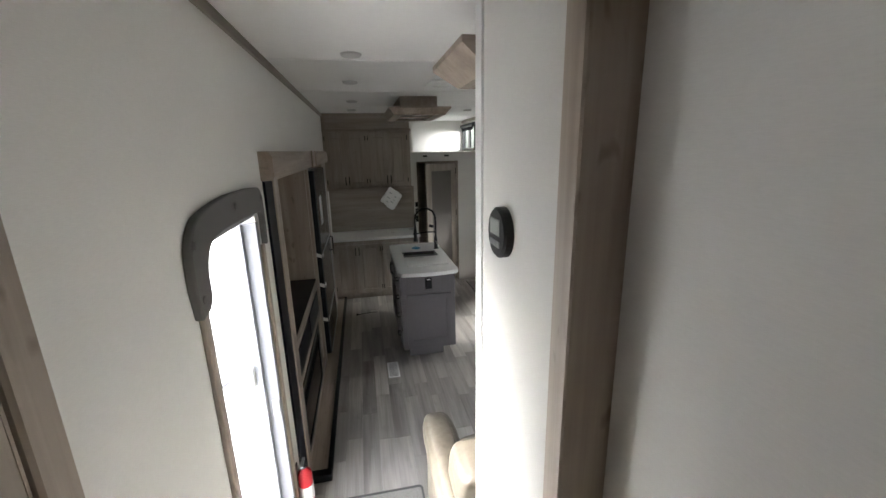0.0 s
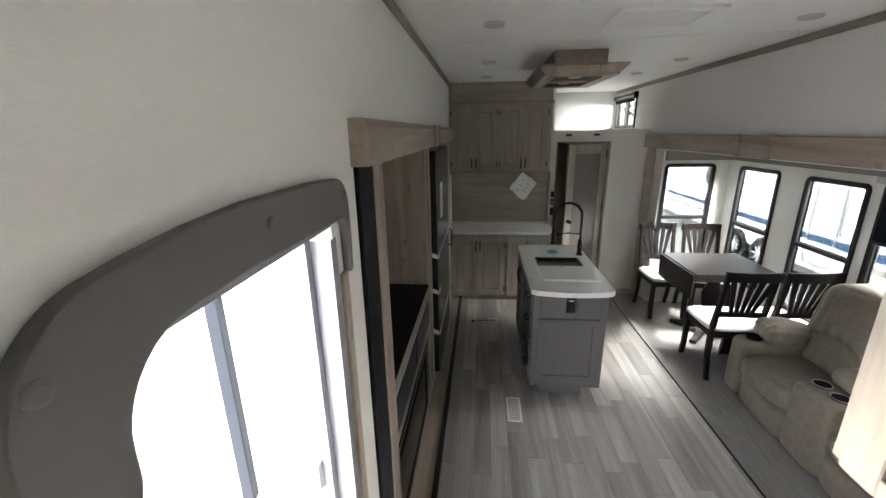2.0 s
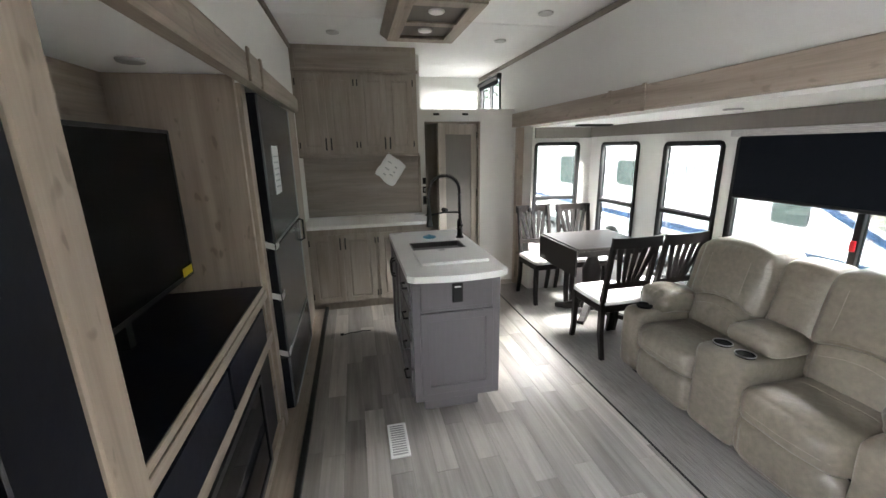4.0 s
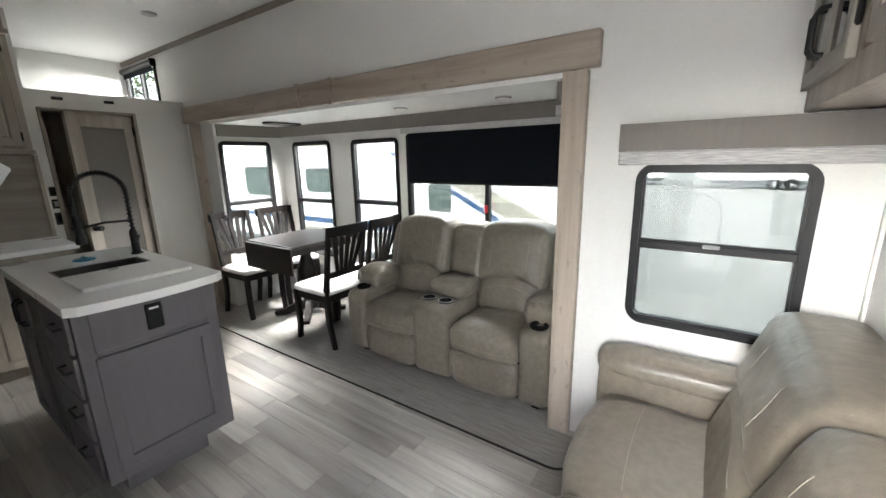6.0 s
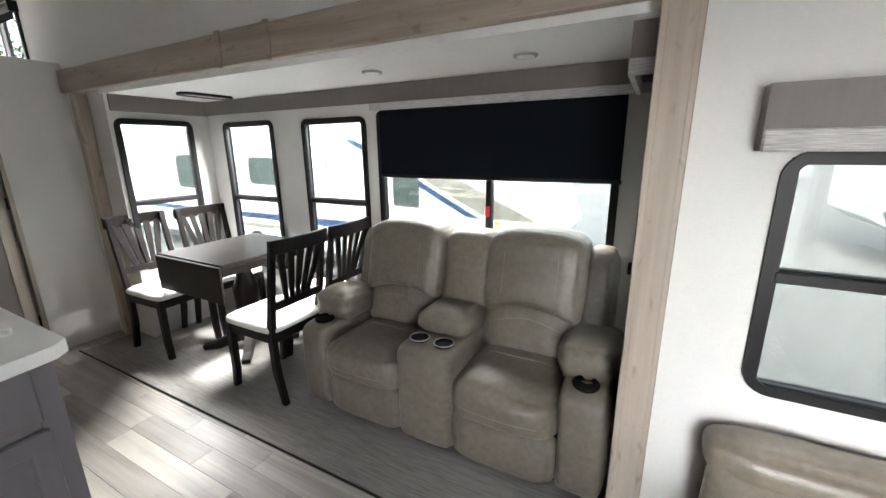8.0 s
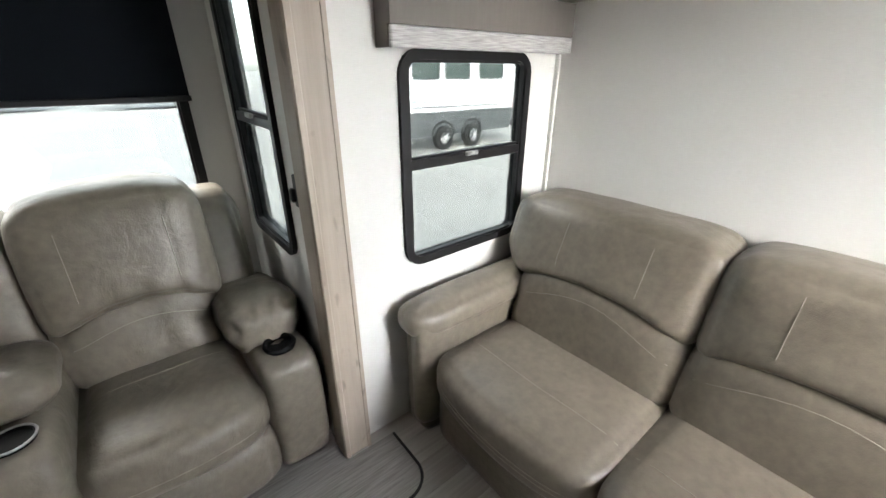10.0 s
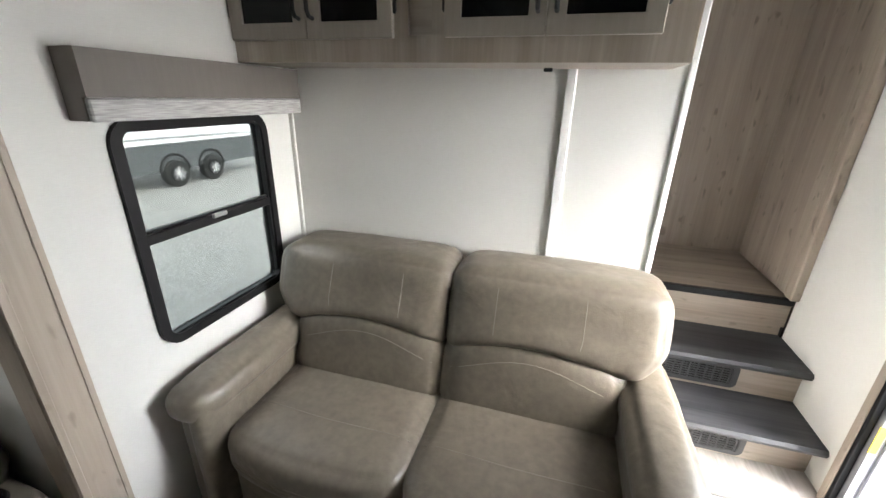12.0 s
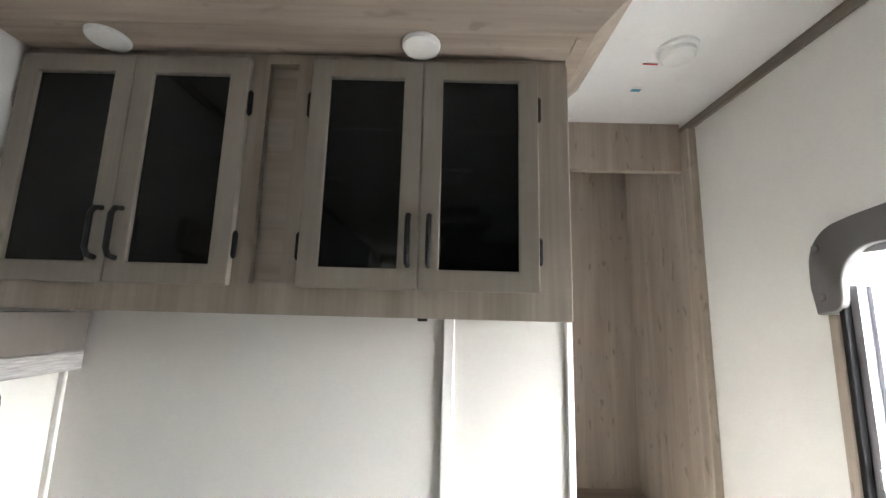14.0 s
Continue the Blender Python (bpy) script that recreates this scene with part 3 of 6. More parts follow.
# windows
window("window_1", "x", XR, -1, 2.952, 0.704, 3.558, 1.428, 1.075, "black-framed two-pane window over the sofa arm", r=0.075, pane_mat=M_GLASSD)
window("window_2", "x", SX, -1, 6.455, 0.47, 7.045, 1.66, 1.05, "tall black-framed window by the dining table", latch=False)
window("window_3", "x", SX, -1, 5.57, 0.47, 6.15, 1.65, 1.07, "tall black-framed window behind the dining chairs", latch=False)
window("window_5", "y", SY1, -1, 2.615, 0.55, 3.155, 1.67, 1.06, "black-framed end window beside the table", latch=False)
window("window_6", "y", SY0, 1, 2.70, 0.78, 3.15, 1.64, 1.215, "black-framed end window beside the recliner", pane_mat=M_GLASSD)
window("window_7", "x", XR, -1, 8.11, 2.06, 8.89, 2.50, 0, "small black-framed loft window", r=0.02, latch=False)
w4 = window("window_4", "x", SX, -1, 4.01, 0.78, 5.475, 1.67, 0, "wide black-framed window behind the recliner, half shaded", r=0.03)
part("mullion", box(SX - 0.015, 4.682, 0.81, SX + 0.035, 4.716, 1.64, 0.003), M_BLACKM, w4)
part("loft_mullion", box(XR - 0.012, 8.47, 2.09, XR + 0.035, 8.50, 2.47, 0.003), M_BLACKM, bpy.data.objects["window_7"])

# stairs
steps = tagged(new("stairs"), "greige wood stairs with black treads and floor-vent grilles", "stairs", "", "structure")
for y, z in ((2.73, 0.19), (2.49, 0.39)):
    part("tread", prism([(y, z - 0.032), (y + 0.006, z - 0.016), (y - 0.004, z), (y - 0.345, z), (y - 0.345, z - 0.036), (y - 0.02, z - 0.036)], "x", XL + 0.002, HX - 0.014), M_TREAD, steps, "black wood-grain stair tread")
for y, z0, z1 in ((2.66, 0.0, 0.154), (2.43, 0.19, 0.354), (2.16, 0.39, DECK - 0.03)):
    part("riser", box(XL + 0.002, y - 0.02, z0, HX - 0.014, y, z1), M_WOODX, steps)
part("nosing", box(XL + 0.002, NOSE - 0.03, DECK - 0.03, HX - 0.014, NOSE, DECK + 0.008, 0.006, 2), M_BLACK, steps, "black metal stair nosing")
part("side_angle", box(XL + 0.001, 2.16, 0.39, XL + 0.012, 2.185, DECK - 0.03, 0.002), M_BLACK, steps)
for y, z in ((2.432, 0.275), (2.662, 0.08)):
    g = part("grille", ring(rounded(0.43, z - 0.066, 0.92, z + 0.066, 0.03), rounded(0.455, z - 0.047, 0.895, z + 0.047, 0.01), "y", y - 0.004, y + 0.008), M_GRILLE, steps, "black vent grille")
    slat = bmesh.new()
    for i in range(7):
        add(slat, box(0.45, y - 0.002, z - 0.04 + i * 0.013, 0.90, y + 0.005, z - 0.034 + i * 0.013))
    for i in range(13):
        add(slat, box(0.46 + i * 0.035, y - 0.002, z - 0.045, 0.466 + i * 0.035, y + 0.004, z + 0.045))
    part("slats", slat, M_GRILLE, g)
    # thin black sheet stands in for the shade behind the slats
    part("duct_dark", box(0.45, y - 0.003, z - 0.047, 0.90, y - 0.0015, z + 0.047), M_DGLASS, g)

# hall: jamb, wooden door folded against the side wall, added board above
struct("trim_hall_jamb", box(XL, 2.148, DECK + 0.009, XL + 0.042, 2.212, ZC - 0.046, 0.005), M_WOOD, "greige wood door jamb on the side wall", "trim")
# added board: hides the roof opening, stands in for the door's upper part
struct("trim_hall_header", box(XL + 0.044, 2.115, 2.33, HX - 0.008, 2.155, ZC - 0.001, 0.004), M_WOOD, "added greige wood board filling in for the closed door's top", "trim")
d = thing("hall_door", (XL + 0.004, 2.138, DECK), "knotty greige wood hall door folded open against the wall", "door", kind="structure")
part("leaf", box(0, -0.60, 0.012, 0.032, 0, 1.95, 0.003), M_WOOD, d)
part("edge_band", box(0.003, 0.001, 0.012, 0.03, 0.006, 1.95), M_WOODX, d)
struct("door_bath", box(HX + 0.09, 1.475, DECK + 0.01, HX + 0.122, 2.206, 2.50, 0.004), M_WALLB, "pale papered bathroom door, closed", "door")
bd = bpy.data.objects["door_bath"]
part("door_knob", lathe([(0.028, 0), (0.028, 0.008), (0.012, 0.014), (0.012, 0.035), (0.026, 0.045), (0.03, 0.06), (0.024, 0.072)], 16, "x"), M_BLACK, bd, "black door knob").matrix_basis = pose(HX + 0.09, 1.545, 1.62, 0, 0, 180)
struct("trim_bath_jamb", box(HX - 0.004, 2.21, DECK, HX + 0.13, 2.277, 2.508, 0.004), M_WOOD, "greige wood jamb of the bathroom door", "trim")
struct("trim_bath_head", box(HX - 0.004, 1.475, 2.51, HX + 0.13, 2.277, ZC, 0.004), M_WOODY, "greige wood head of the bathroom door", "trim")
struct("wall_hall_stub", box(HX + 0.132, 1.42, DECK, HX + 0.16, 2.28, ZC), M_WALLB, "wall behind the bathroom door", "wall")

# unseen roof opening, added only to light the hall
rv = tagged(new("window_8"), "added square roof opening that lets daylight into the raised hall", "window", "", "structure")
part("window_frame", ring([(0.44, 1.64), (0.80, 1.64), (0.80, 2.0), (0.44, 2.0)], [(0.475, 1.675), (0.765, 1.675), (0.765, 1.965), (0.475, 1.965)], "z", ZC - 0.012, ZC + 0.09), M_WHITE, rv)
part("pane", box(0.47, 1.67, ZC + 0.07, 0.77, 1.97, ZC + 0.075), M_ROOF_OPENING, rv)

ex = part("exit_handle", box(SX - 0.03, 4.686, 1.05, SX - 0.016, 4.712, 1.11, 0.004), M_RED, w4, "red emergency exit handle")
word = bpy.data.curves.new("exit_lettering", "FONT")
word.body, word.size, word.extrude, word.align_x, word.align_y = "EXIT", 0.045, 0.0004, "CENTER", "CENTER"
word.materials.append(M_RED)
wo_ = new("exit_lettering", word)
wo_.parent = w4
wo_.matrix_basis = Matrix.Translation((SX + 0.018, 4.655, 1.08)) @ Matrix(((0, 0, -1, 0), (0, -1, 0, 0), (-1, 0, 0, 0), (0, 0, 0, 1)))
# ---- living room furniture ----
def frame_ring(axis, a0, a1, u0, z0, u1, z1, t):
    """A flat mitred frame with eased edges."""
    bm = ring([(u0, z0), (u1, z0), (u1, z1), (u0, z1)], [(u0 + t, z0 + t), (u1 - t, z0 + t), (u1 - t, z1 - t), (u0 + t, z1 - t)], axis, a0, a1)
    bmesh.ops.recalc_face_normals(bm, faces=bm.faces)
    bmesh.ops.bevel(bm, geom=[e for e in bm.edges if e.calc_face_angle(0) > 1.0], offset=0.002, segments=1, affect="EDGES")
    return bm


def stitch(parent, pts, r=0.0014):
    """A line of pale thread along a seam."""
    part("seam", tube(pts, r, 5), M_STITCH, parent)


def seam_on(parent, shape, pts):
    """A seam laid over a cushion, bent by the cushion's own shape and drawn onto its skin."""
    me = parent.data
    skin = BVHTree.FromPolygons([v.co for v in me.vertices], [tuple(f.vertices) for f in me.polygons])
    line = []
    for p in pts:
        at, normal, _, _ = skin.find_nearest(shape(Vector(p)))
        line.append(tuple(at + normal * 0.0004))
    stitch(parent, line)


def ease(t):
    t = max(0.0, min(1.0, t))
    return t * t * (3 - 2 * t)


def curve_pts(f, n=14):
    return [f(i / (n - 1)) for i in range(n)]


def sofa():
    """Two-seat sleeper sofa. Front towards -y, width along x."""
    s = thing("sofa", (1.715, 2.80, 0), "taupe leather two-seat sleeper sofa against the pale wall", "sofa", rz=180)
    W, A = 0.805, 0.155
    for sx in (-1, 1):
        x0, x1 = sorted((sx * (W - A), sx * W))
        part("arm", cushion(x0 + 0.012, -0.80, 0.008, x1 - 0.008, -0.05, 0.53, 0.025, 0.004, 8, 0.002, sx), M_LEATHER, s, smooth=True)
        pad = cushion(x0 - 0.005, -0.826, 0.475, x1 + 0.005, -0.06, 0.605, 0.055, 0.012, 10, 0.003, sx + 3)
        part("arm_pad", pad, M_LEATHER, s, smooth=True)
        part("arm_roll", cushion(min(sx * (W - A - 0.005), sx * (W - 0.075)), -0.822, 0.07, max(sx * (W - A - 0.005), sx * (W - 0.075)), -0.06, 0.58, 0.035, 0.004, 14, 0.002, sx + 5), M_LEATHER, s, smooth=True)
        # seat, base panel and back of each half
        a, b = sorted((0, sx * (W - A)))
        a, b = a + 0.006, b - 0.005

        def crown(p, a=a, b=b):
            u = (p.x - a) / (b - a) * 2 - 1
            q = p.copy()
            k = max(0.0, min(1.0, (-0.45 - p.y) / 0.3))
            q.y -= 0.035 * (1 - u * u) * k
            q.z -= 0.02 * (1 - u * u) * k * max(0.0, (0.42 - p.z) / 0.15)
            return q
        seat = part("seat_cushion", cushion(a, -0.775, 0.27, b, -0.16, 0.425, 0.034, 0.016, 26, 0.002, sx + 7, crown), M_LEATHER, s, smooth=True)
        seam_on(seat, crown, curve_pts(lambda t: (a + 0.02 + (b - a - 0.04) * t, -0.60, 0.421 + 0.0125 * (1 - abs(2 * t - 1) ** 5))))
        seam_on(seat, crown, curve_pts(lambda t: (a + 0.03 + (b - a - 0.06) * t, -0.777 - 0.013 * (1 - abs(2 * t - 1) ** 5), 0.345)))
        seam_on(seat, crown, curve_pts(lambda t: (a + 0.03 + (b - a - 0.06) * t, -0.777 - 0.013 * (1 - abs(2 * t - 1) ** 5), 0.330)))
        part("base_panel", cushion(a, -0.755, 0.008, b, -0.68, 0.29, 0.02, 0.006, 8, 0.003, sx + 9), M_LEATHER, s, smooth=True)

        def lean(p, a=a, b=b):
            q = p.copy()
            q.y += (q.z - 0.44) * 0.36
            q.z += 0.05 * (1 - ((p.x - a) / (b - a) * 2 - 1) ** 2) * ease((p.z - 0.48) / 0.16)
            return q

        def head(p, a=a, b=b, sx=sx):
            q = p.copy()
            u = (q.x - a) / (b - a) * 2 - 1
            k = ease((q.z - 0.57) / 0.16)
            q.y += (q.z - 0.44) * 0.33
            if u * sx > 0:
                q.x += sx * 0.115 * (0.35 + 0.65 * k) * ease((abs(u) - 0.2) / 0.8)
            q.z += 0.068 * (1 - u * u) * ease(1 - (p.z - 0.58) / 0.24)
            if p.y < -0.25:
                q.y += 0.005 * math.sin(u * 17 + sx) * math.exp(-((abs(u) - 0.8) / 0.18) ** 2) * math.exp(-((p.z - 0.63) / 0.035) ** 2)
            return q
        low = part("lumbar", cushion(a, -0.378, 0.39, b, -0.18, 0.64, 0.042, 0.020, 28, 0.002, sx + 11, lean), M_LEATHER, s, smooth=True)
        seam_on(low, lean, curve_pts(lambda t: (a + 0.03 + (b - a - 0.06) * t, -0.379 - 0.0215 * (1 - abs(2 * t - 1) ** 5), 0.545 + 0.045 * math.sin(math.pi * t))))
        top = part("headrest", cushion(a, -0.378, 0.59, b, -0.12, 0.900, 0.038, 0.018, 34, 0.002, sx + 13, head), M_LEATHER, s, smooth=True)
        for u in (0.28, 0.72):
            seam_on(top, head, [(a + (b - a) * u, -0.376 - 0.019 * (1 - abs((z - 0.765) / 0.14) ** 5), z) for z in [0.665 + 0.0165 * i for i in range(13)]])
    part("frame", box(-0.64, -0.70, 0.06, 0.64, -0.06, 0.30), M_BLACK, s)
    part("back_panel", cushion(-0.76, -0.16, 0.08, 0.76, -0.01, 0.78, 0.03, 0.004, 8), M_LEATHER, s, smooth=True)
    for x in (-0.74, 0.74):
        for y in (-0.74, -0.10):
            part("foot", box(x - 0.03, y - 0.03, 0, x + 0.03, y + 0.03, 0.06, 0.006), M_BLACK, s)


sofa()


def recliner():
    """Two-seat recliner with a centre console. Front towards -y, width along x."""
    s = thing("recliner_loveseat", (3.24, 4.712, 0.0), "taupe leather reclining loveseat with a cup-holder console", "recliner sofa", rz=-90)
    W, A, C, F = 0.795, 0.19, 0.145, -0.70
    for sx in (-1, 1):
        x0, x1 = sorted((sx * (W - A), sx * W))

        def armshape(p, sx=sx):
            q = p.copy()
            q.x += sx * 0.008 * math.sin(max(0, min(1, q.z / 0.5)) * math.pi)
            return q
        arm = part("arm", cushion(x0, F, 0.05, x1, -0.06, 0.51, 0.03, 0.008, 16, 0.004, sx, armshape), M_LEATHER2, s, smooth=True)
        cup = lathe([(0.05, 0), (0.054, 0.012), (0.05, 0.02), (0.043, 0.02), (0.040, 0.006), (0.004, 0.005)], 28)
        part("cup_holder", cup, M_CUP, arm, "black plastic cup holder", smooth=False).matrix_basis = pose((x0 + x1) / 2, F + 0.10, 0.512)

        def bow(p, c=(x0 + x1) / 2):
            q = p.copy()
            t = (q.y - F) / 0.5
            q.z += 0.05 * math.sin(max(0, min(1, t)) * math.pi) - 0.02
            fold = max(0.0, 1 - max(0.0, t - 0.33) / 0.16)
            ang = math.atan2(q.z - 0.535, q.x - c)
            k = 1 + 0.045 * fold * math.sin(ang * 11)
            q.x, q.z = c + (q.x - c) * k, 0.535 + (q.z - 0.535) * k
            return q
        part("arm_pillow", cushion(x0 - 0.03, F + 0.155, 0.455, x1 + 0.012, -0.12, 0.615, 0.040, 0.016, 30, 0.004, sx + 2, bow), M_LEATHER2, s, smooth=True)
        a, b = sorted((sx * C, sx * (W - A)))
        a, b = a + 0.003, b - 0.003

        def crown(p, a=a, b=b):
            q = p.copy()
            u = (q.x - a) / (b - a) * 2 - 1
            k = max(0.0, min(1.0, (F + 0.35 - p.y) / 0.3))
            q.y -= 0.03 * (1 - u * u) * k
            q.z += 0.015 * (1 - u * u) * k
            return q
        seat = part("seat_cushion", cushion(a, F - 0.02, 0.27, b, -0.20, 0.445, 0.042, 0.026, 30, 0.003, sx + 4, crown), M_LEATHER2, s, smooth=True)
        seam_on(seat, crown, curve_pts(lambda t: (a + 0.03 + (b - a - 0.06) * t, F - 0.022 - 0.026 * (1 - abs(2 * t - 1) ** 5), 0.345)))
        seam_on(seat, crown, curve_pts(lambda t: (a + 0.02 + (b - a - 0.04) * t, F + 0.27, 0.446 + 0.0245 * (1 - abs(2 * t - 1) ** 5))))
        part("footrest", cushion(a, F - 0.015, 0.045, b, F + 0.10, 0.285, 0.05, 0.016, 20, 0.003, sx + 6), M_LEATHER2, s, smooth=True)

        def lean(p, a=a, b=b):
            q = p.copy()
            u = (q.x - a) / (b - a) * 2 - 1
            q.y += (q.z - 0.44) * 0.22
            q.y += 0.004 * math.sin(u * 13 + a) * math.exp(-((p.z - 0.53) / 0.05) ** 2)
            q.z += 0.02 * (1 - u * u) * max(0.0, min(1.0, (p.z - 0.48) / 0.2))
            return q

        def wing(p, a=a, b=b):
            q = lean(p)
            u = (p.x - a) / (b - a) * 2 - 1
            q.z += 0.06 * (1 - u * u) * max(0.0, min(1.0, 1 - (p.z - 0.62) / 0.25))
            if p.y < -0.25:
                q.y += 0.004 * math.sin(u * 15 + 2 * u * u + a * 3) * math.exp(-((p.z - 0.665) / 0.055) ** 2)
                q.y += 0.003 * (math.exp(-((u + 0.6) / 0.06) ** 2) + math.exp(-((u - 0.56) / 0.06) ** 2))
            return q
        low = part("lumbar", cushion(a, -0.35, 0.42, b, -0.15, 0.69, 0.045, 0.022, 28, 0.003, sx + 8, lean), M_LEATHER2, s, smooth=True)
        seam_on(low, lean, curve_pts(lambda t: (a + 0.03 + (b - a - 0.06) * t, -0.355 - 0.023 * (1 - abs(2 * t - 1) ** 5), 0.575 + 0.04 * math.sin(math.pi * t))))
        head = part("headrest", cushion(a - 0.005, -0.385, 0.62, b + 0.005, -0.12, 1.005, 0.032, 0.018, 36, 0.003, sx + 10, wing), M_LEATHER2, s, smooth=True)
        for u in (0.2, 0.78):
            seam_on(head, wing, [(a + (b - a) * u, -0.383 - 0.021 * (1 - abs((z - 0.805) / 0.185) ** 5), z) for z in [0.70 + 0.019 * i for i in range(13)]])
        w0, w1 = sorted((sx * (W - A - 0.01), sx * (W - 0.05)))
        part("back_wing", cushion(w0, -0.28, 0.50, w1, -0.08, 0.95, 0.045, 0.012, 18, 0.003, sx + 14, lambda p: Vector((p.x, p.y + (p.z - 0.44) * 0.22, p.z))), M_LEATHER2, s, smooth=True)
    part("console_back", cushion(-C, -0.32, 0.55, C, -0.12, 0.985, 0.045, 0.018, 18, 0.003, 21, lambda p: Vector((p.x, p.y + (p.z - 0.44) * 0.22, p.z))), M_LEATHER2, s, smooth=True)
    con = part("console", cushion(-C, F - 0.02, 0.05, C, -0.20, 0.545, 0.025, 0.006, 12, 0.004, 22), M_LEATHER2, s, smooth=True)
    part("console_lid", cushion(-C + 0.004, F + 0.17, 0.535, C - 0.004, -0.26, 0.645, 0.04, 0.014, 12, 0.005, 23), M_LEATHER2, s, smooth=True)
    for x in (-0.066, 0.066):
        part("cup_holder", lathe([(0.046, 0), (0.046, 0.008), (0.04, 0.010), (0.038, 0.003), (0.01, 0.002)], 28), M_CUP, con, "black cup holder with a chrome rim").matrix_basis = pose(x, F + 0.085, 0.550)
        part("cup_rim", tube([(x + 0.047 * math.cos(t * math.pi / 12), F + 0.085 + 0.047 * math.sin(t * math.pi / 12), 0.560) for t in range(24)], 0.003, 6, True), M_STEEL, con)
    part("frame", box(-0.76, F + 0.08, 0.03, 0.76, -0.08, 0.30), M_BLACK, s)
    part("back_panel", cushion(-0.74, -0.10, 0.06, 0.74, 0.0, 0.80, 0.02, 0.002, 6), M_LEATHER2, s, smooth=True)
    for x in (-0.7, 0.7):
        for y in (F + 0.1, -0.1):
            part("foot", box(x - 0.025, y - 0.025, 0, x + 0.025, y + 0.025, 0.05, 0.005), M_BLACK, s)


recliner()


def dining_chair(loc, rz):
    """Slat-back chair; front towards -y."""
    c = thing("dining_chair", loc, "espresso wood slat-back dining chair with a white padded seat", "chair", "chairs round the table", rz)
    part("seat", cushion(-0.198, -0.22, 0.43, 0.198, 0.20, 0.485, 0.026, 0.012, 10), M_SEAT, c, "white fabric seat pad", smooth=True)
    part("seat_frame", boxes((-0.19, -0.21, 0.375, 0.19, -0.185, 0.432), (-0.19, 0.17, 0.375, 0.19, 0.195, 0.432), (-0.19, -0.2, 0.375, -0.165, 0.19, 0.432), (0.165, -0.2, 0.375, 0.19, 0.19, 0.432), bevel=0.004), M_ESP, c)
    for x in (-0.178, 0.178):
        part("leg", prism([(-0.215, 0.43), (-0.17, 0.43), (-0.175, 0.12), (-0.195, 0.0), (-0.225, 0.0), (-0.213, 0.12)], "x", x - 0.02, x + 0.02, 0.003), M_ESP, c)
        back = [(0.155, 0.44), (0.20, 0.44), (0.225, 0.62), (0.28, 0.975), (0.252, 0.975), (0.19, 0.62)]
        part("back_post", prism(back, "x", x - 0.017, x + 0.017, 0.003), M_ESP, c)
        part("leg", prism([(0.155, 0.44), (0.20, 0.44), (0.205, 0.2), (0.245, 0.0), (0.215, 0.0), (0.165, 0.2)], "x", x - 0.018, x + 0.018, 0.003), M_ESP, c)
    n = 12
    ring_pts = []
    for i in range(n + 1):
        x = -0.205 + 0.41 * i / n
        y = 0.262 + 0.025 * (1 - (x / 0.205) ** 2)
        ring_pts.append((x, y))
    outline = ring_pts + [(x, y + 0.024) for x, y in reversed(ring_pts)]
    part("top_rail", prism(outline, "z", 0.905, 0.985, 0.003), M_ESP, c)
    part("lower_rail", prism([(-0.18, 0.195), (0.18, 0.195), (0.18, 0.218), (-0.18, 0.218)], "z", 0.575, 0.62, 0.003), M_ESP, c)
    for i in range(5):
        u = (i - 2) / 2
        xb, xt = u * 0.075, u * 0.145
        sl = prism([(-0.014, 0), (0.014, 0), (0.022, 1), (-0.022, 1)], "y", -0.006, 0.006)
        for v in sl.verts:
            t = v.co.z
            v.co = Vector((v.co.x + xb + (xt - xb) * t + u * 0.02 * math.sin(t * math.pi), 0.207 + 0.073 * t + v.co.y, 0.60 + 0.32 * t))
        part("slat", sl, M_ESP, c)
    return c


first_chair = dining_chair((2.635, 6.97, 0.006), 2)
for x, y, r in ((3.075, 6.95, -5), (2.655, 5.84, 180), (3.075, 5.85, 184)):
    copy_thing(first_chair, pose(x, y, 0.004, 0, 0, r))


def dining_table():
    t = thing("dining_table", (2.895, 6.455, 0.004), "espresso drop-leaf dining table with a pedestal and dark top", "table")
    part("tabletop", box(-0.37, -0.345, 0.735, 0.37, 0.345, 0.762, 0.006, 2), M_ESP, t)
    part("apron", boxes((-0.33, -0.28, 0.665, 0.33, -0.26, 0.735), (-0.33, 0.26, 0.665, 0.33, 0.28, 0.735), (-0.33, -0.26, 0.665, -0.31, 0.26, 0.735), (0.31, -0.26, 0.665, 0.33, 0.26, 0.735)), M_ESP, t)
    part("drop_leaf", box(-0.394, -0.345, 0.515, -0.372, 0.345, 0.752, 0.006, 2), M_ESP, t)
    part("pedestal", lathe([(0.09, 0.06), (0.09, 0.09), (0.06, 0.14), (0.05, 0.22), (0.085, 0.36), (0.09, 0.45), (0.055, 0.56), (0.05, 0.62), (0.09, 0.665)], 16), M_ESP, t, smooth=True)
    for i in range(4):
        leg = prism([(0.05, 0.14), (0.05, 0.05), (0.22, 0.0), (0.33, 0.0), (0.34, 0.035), (0.25, 0.05), (0.12, 0.12)], "y", -0.03, 0.03, 0.005)
        leg.transform(pose(0, 0, 0, 0, 0, 45 + 90 * i))
        part("foot", leg, M_ESP, t)


dining_table()

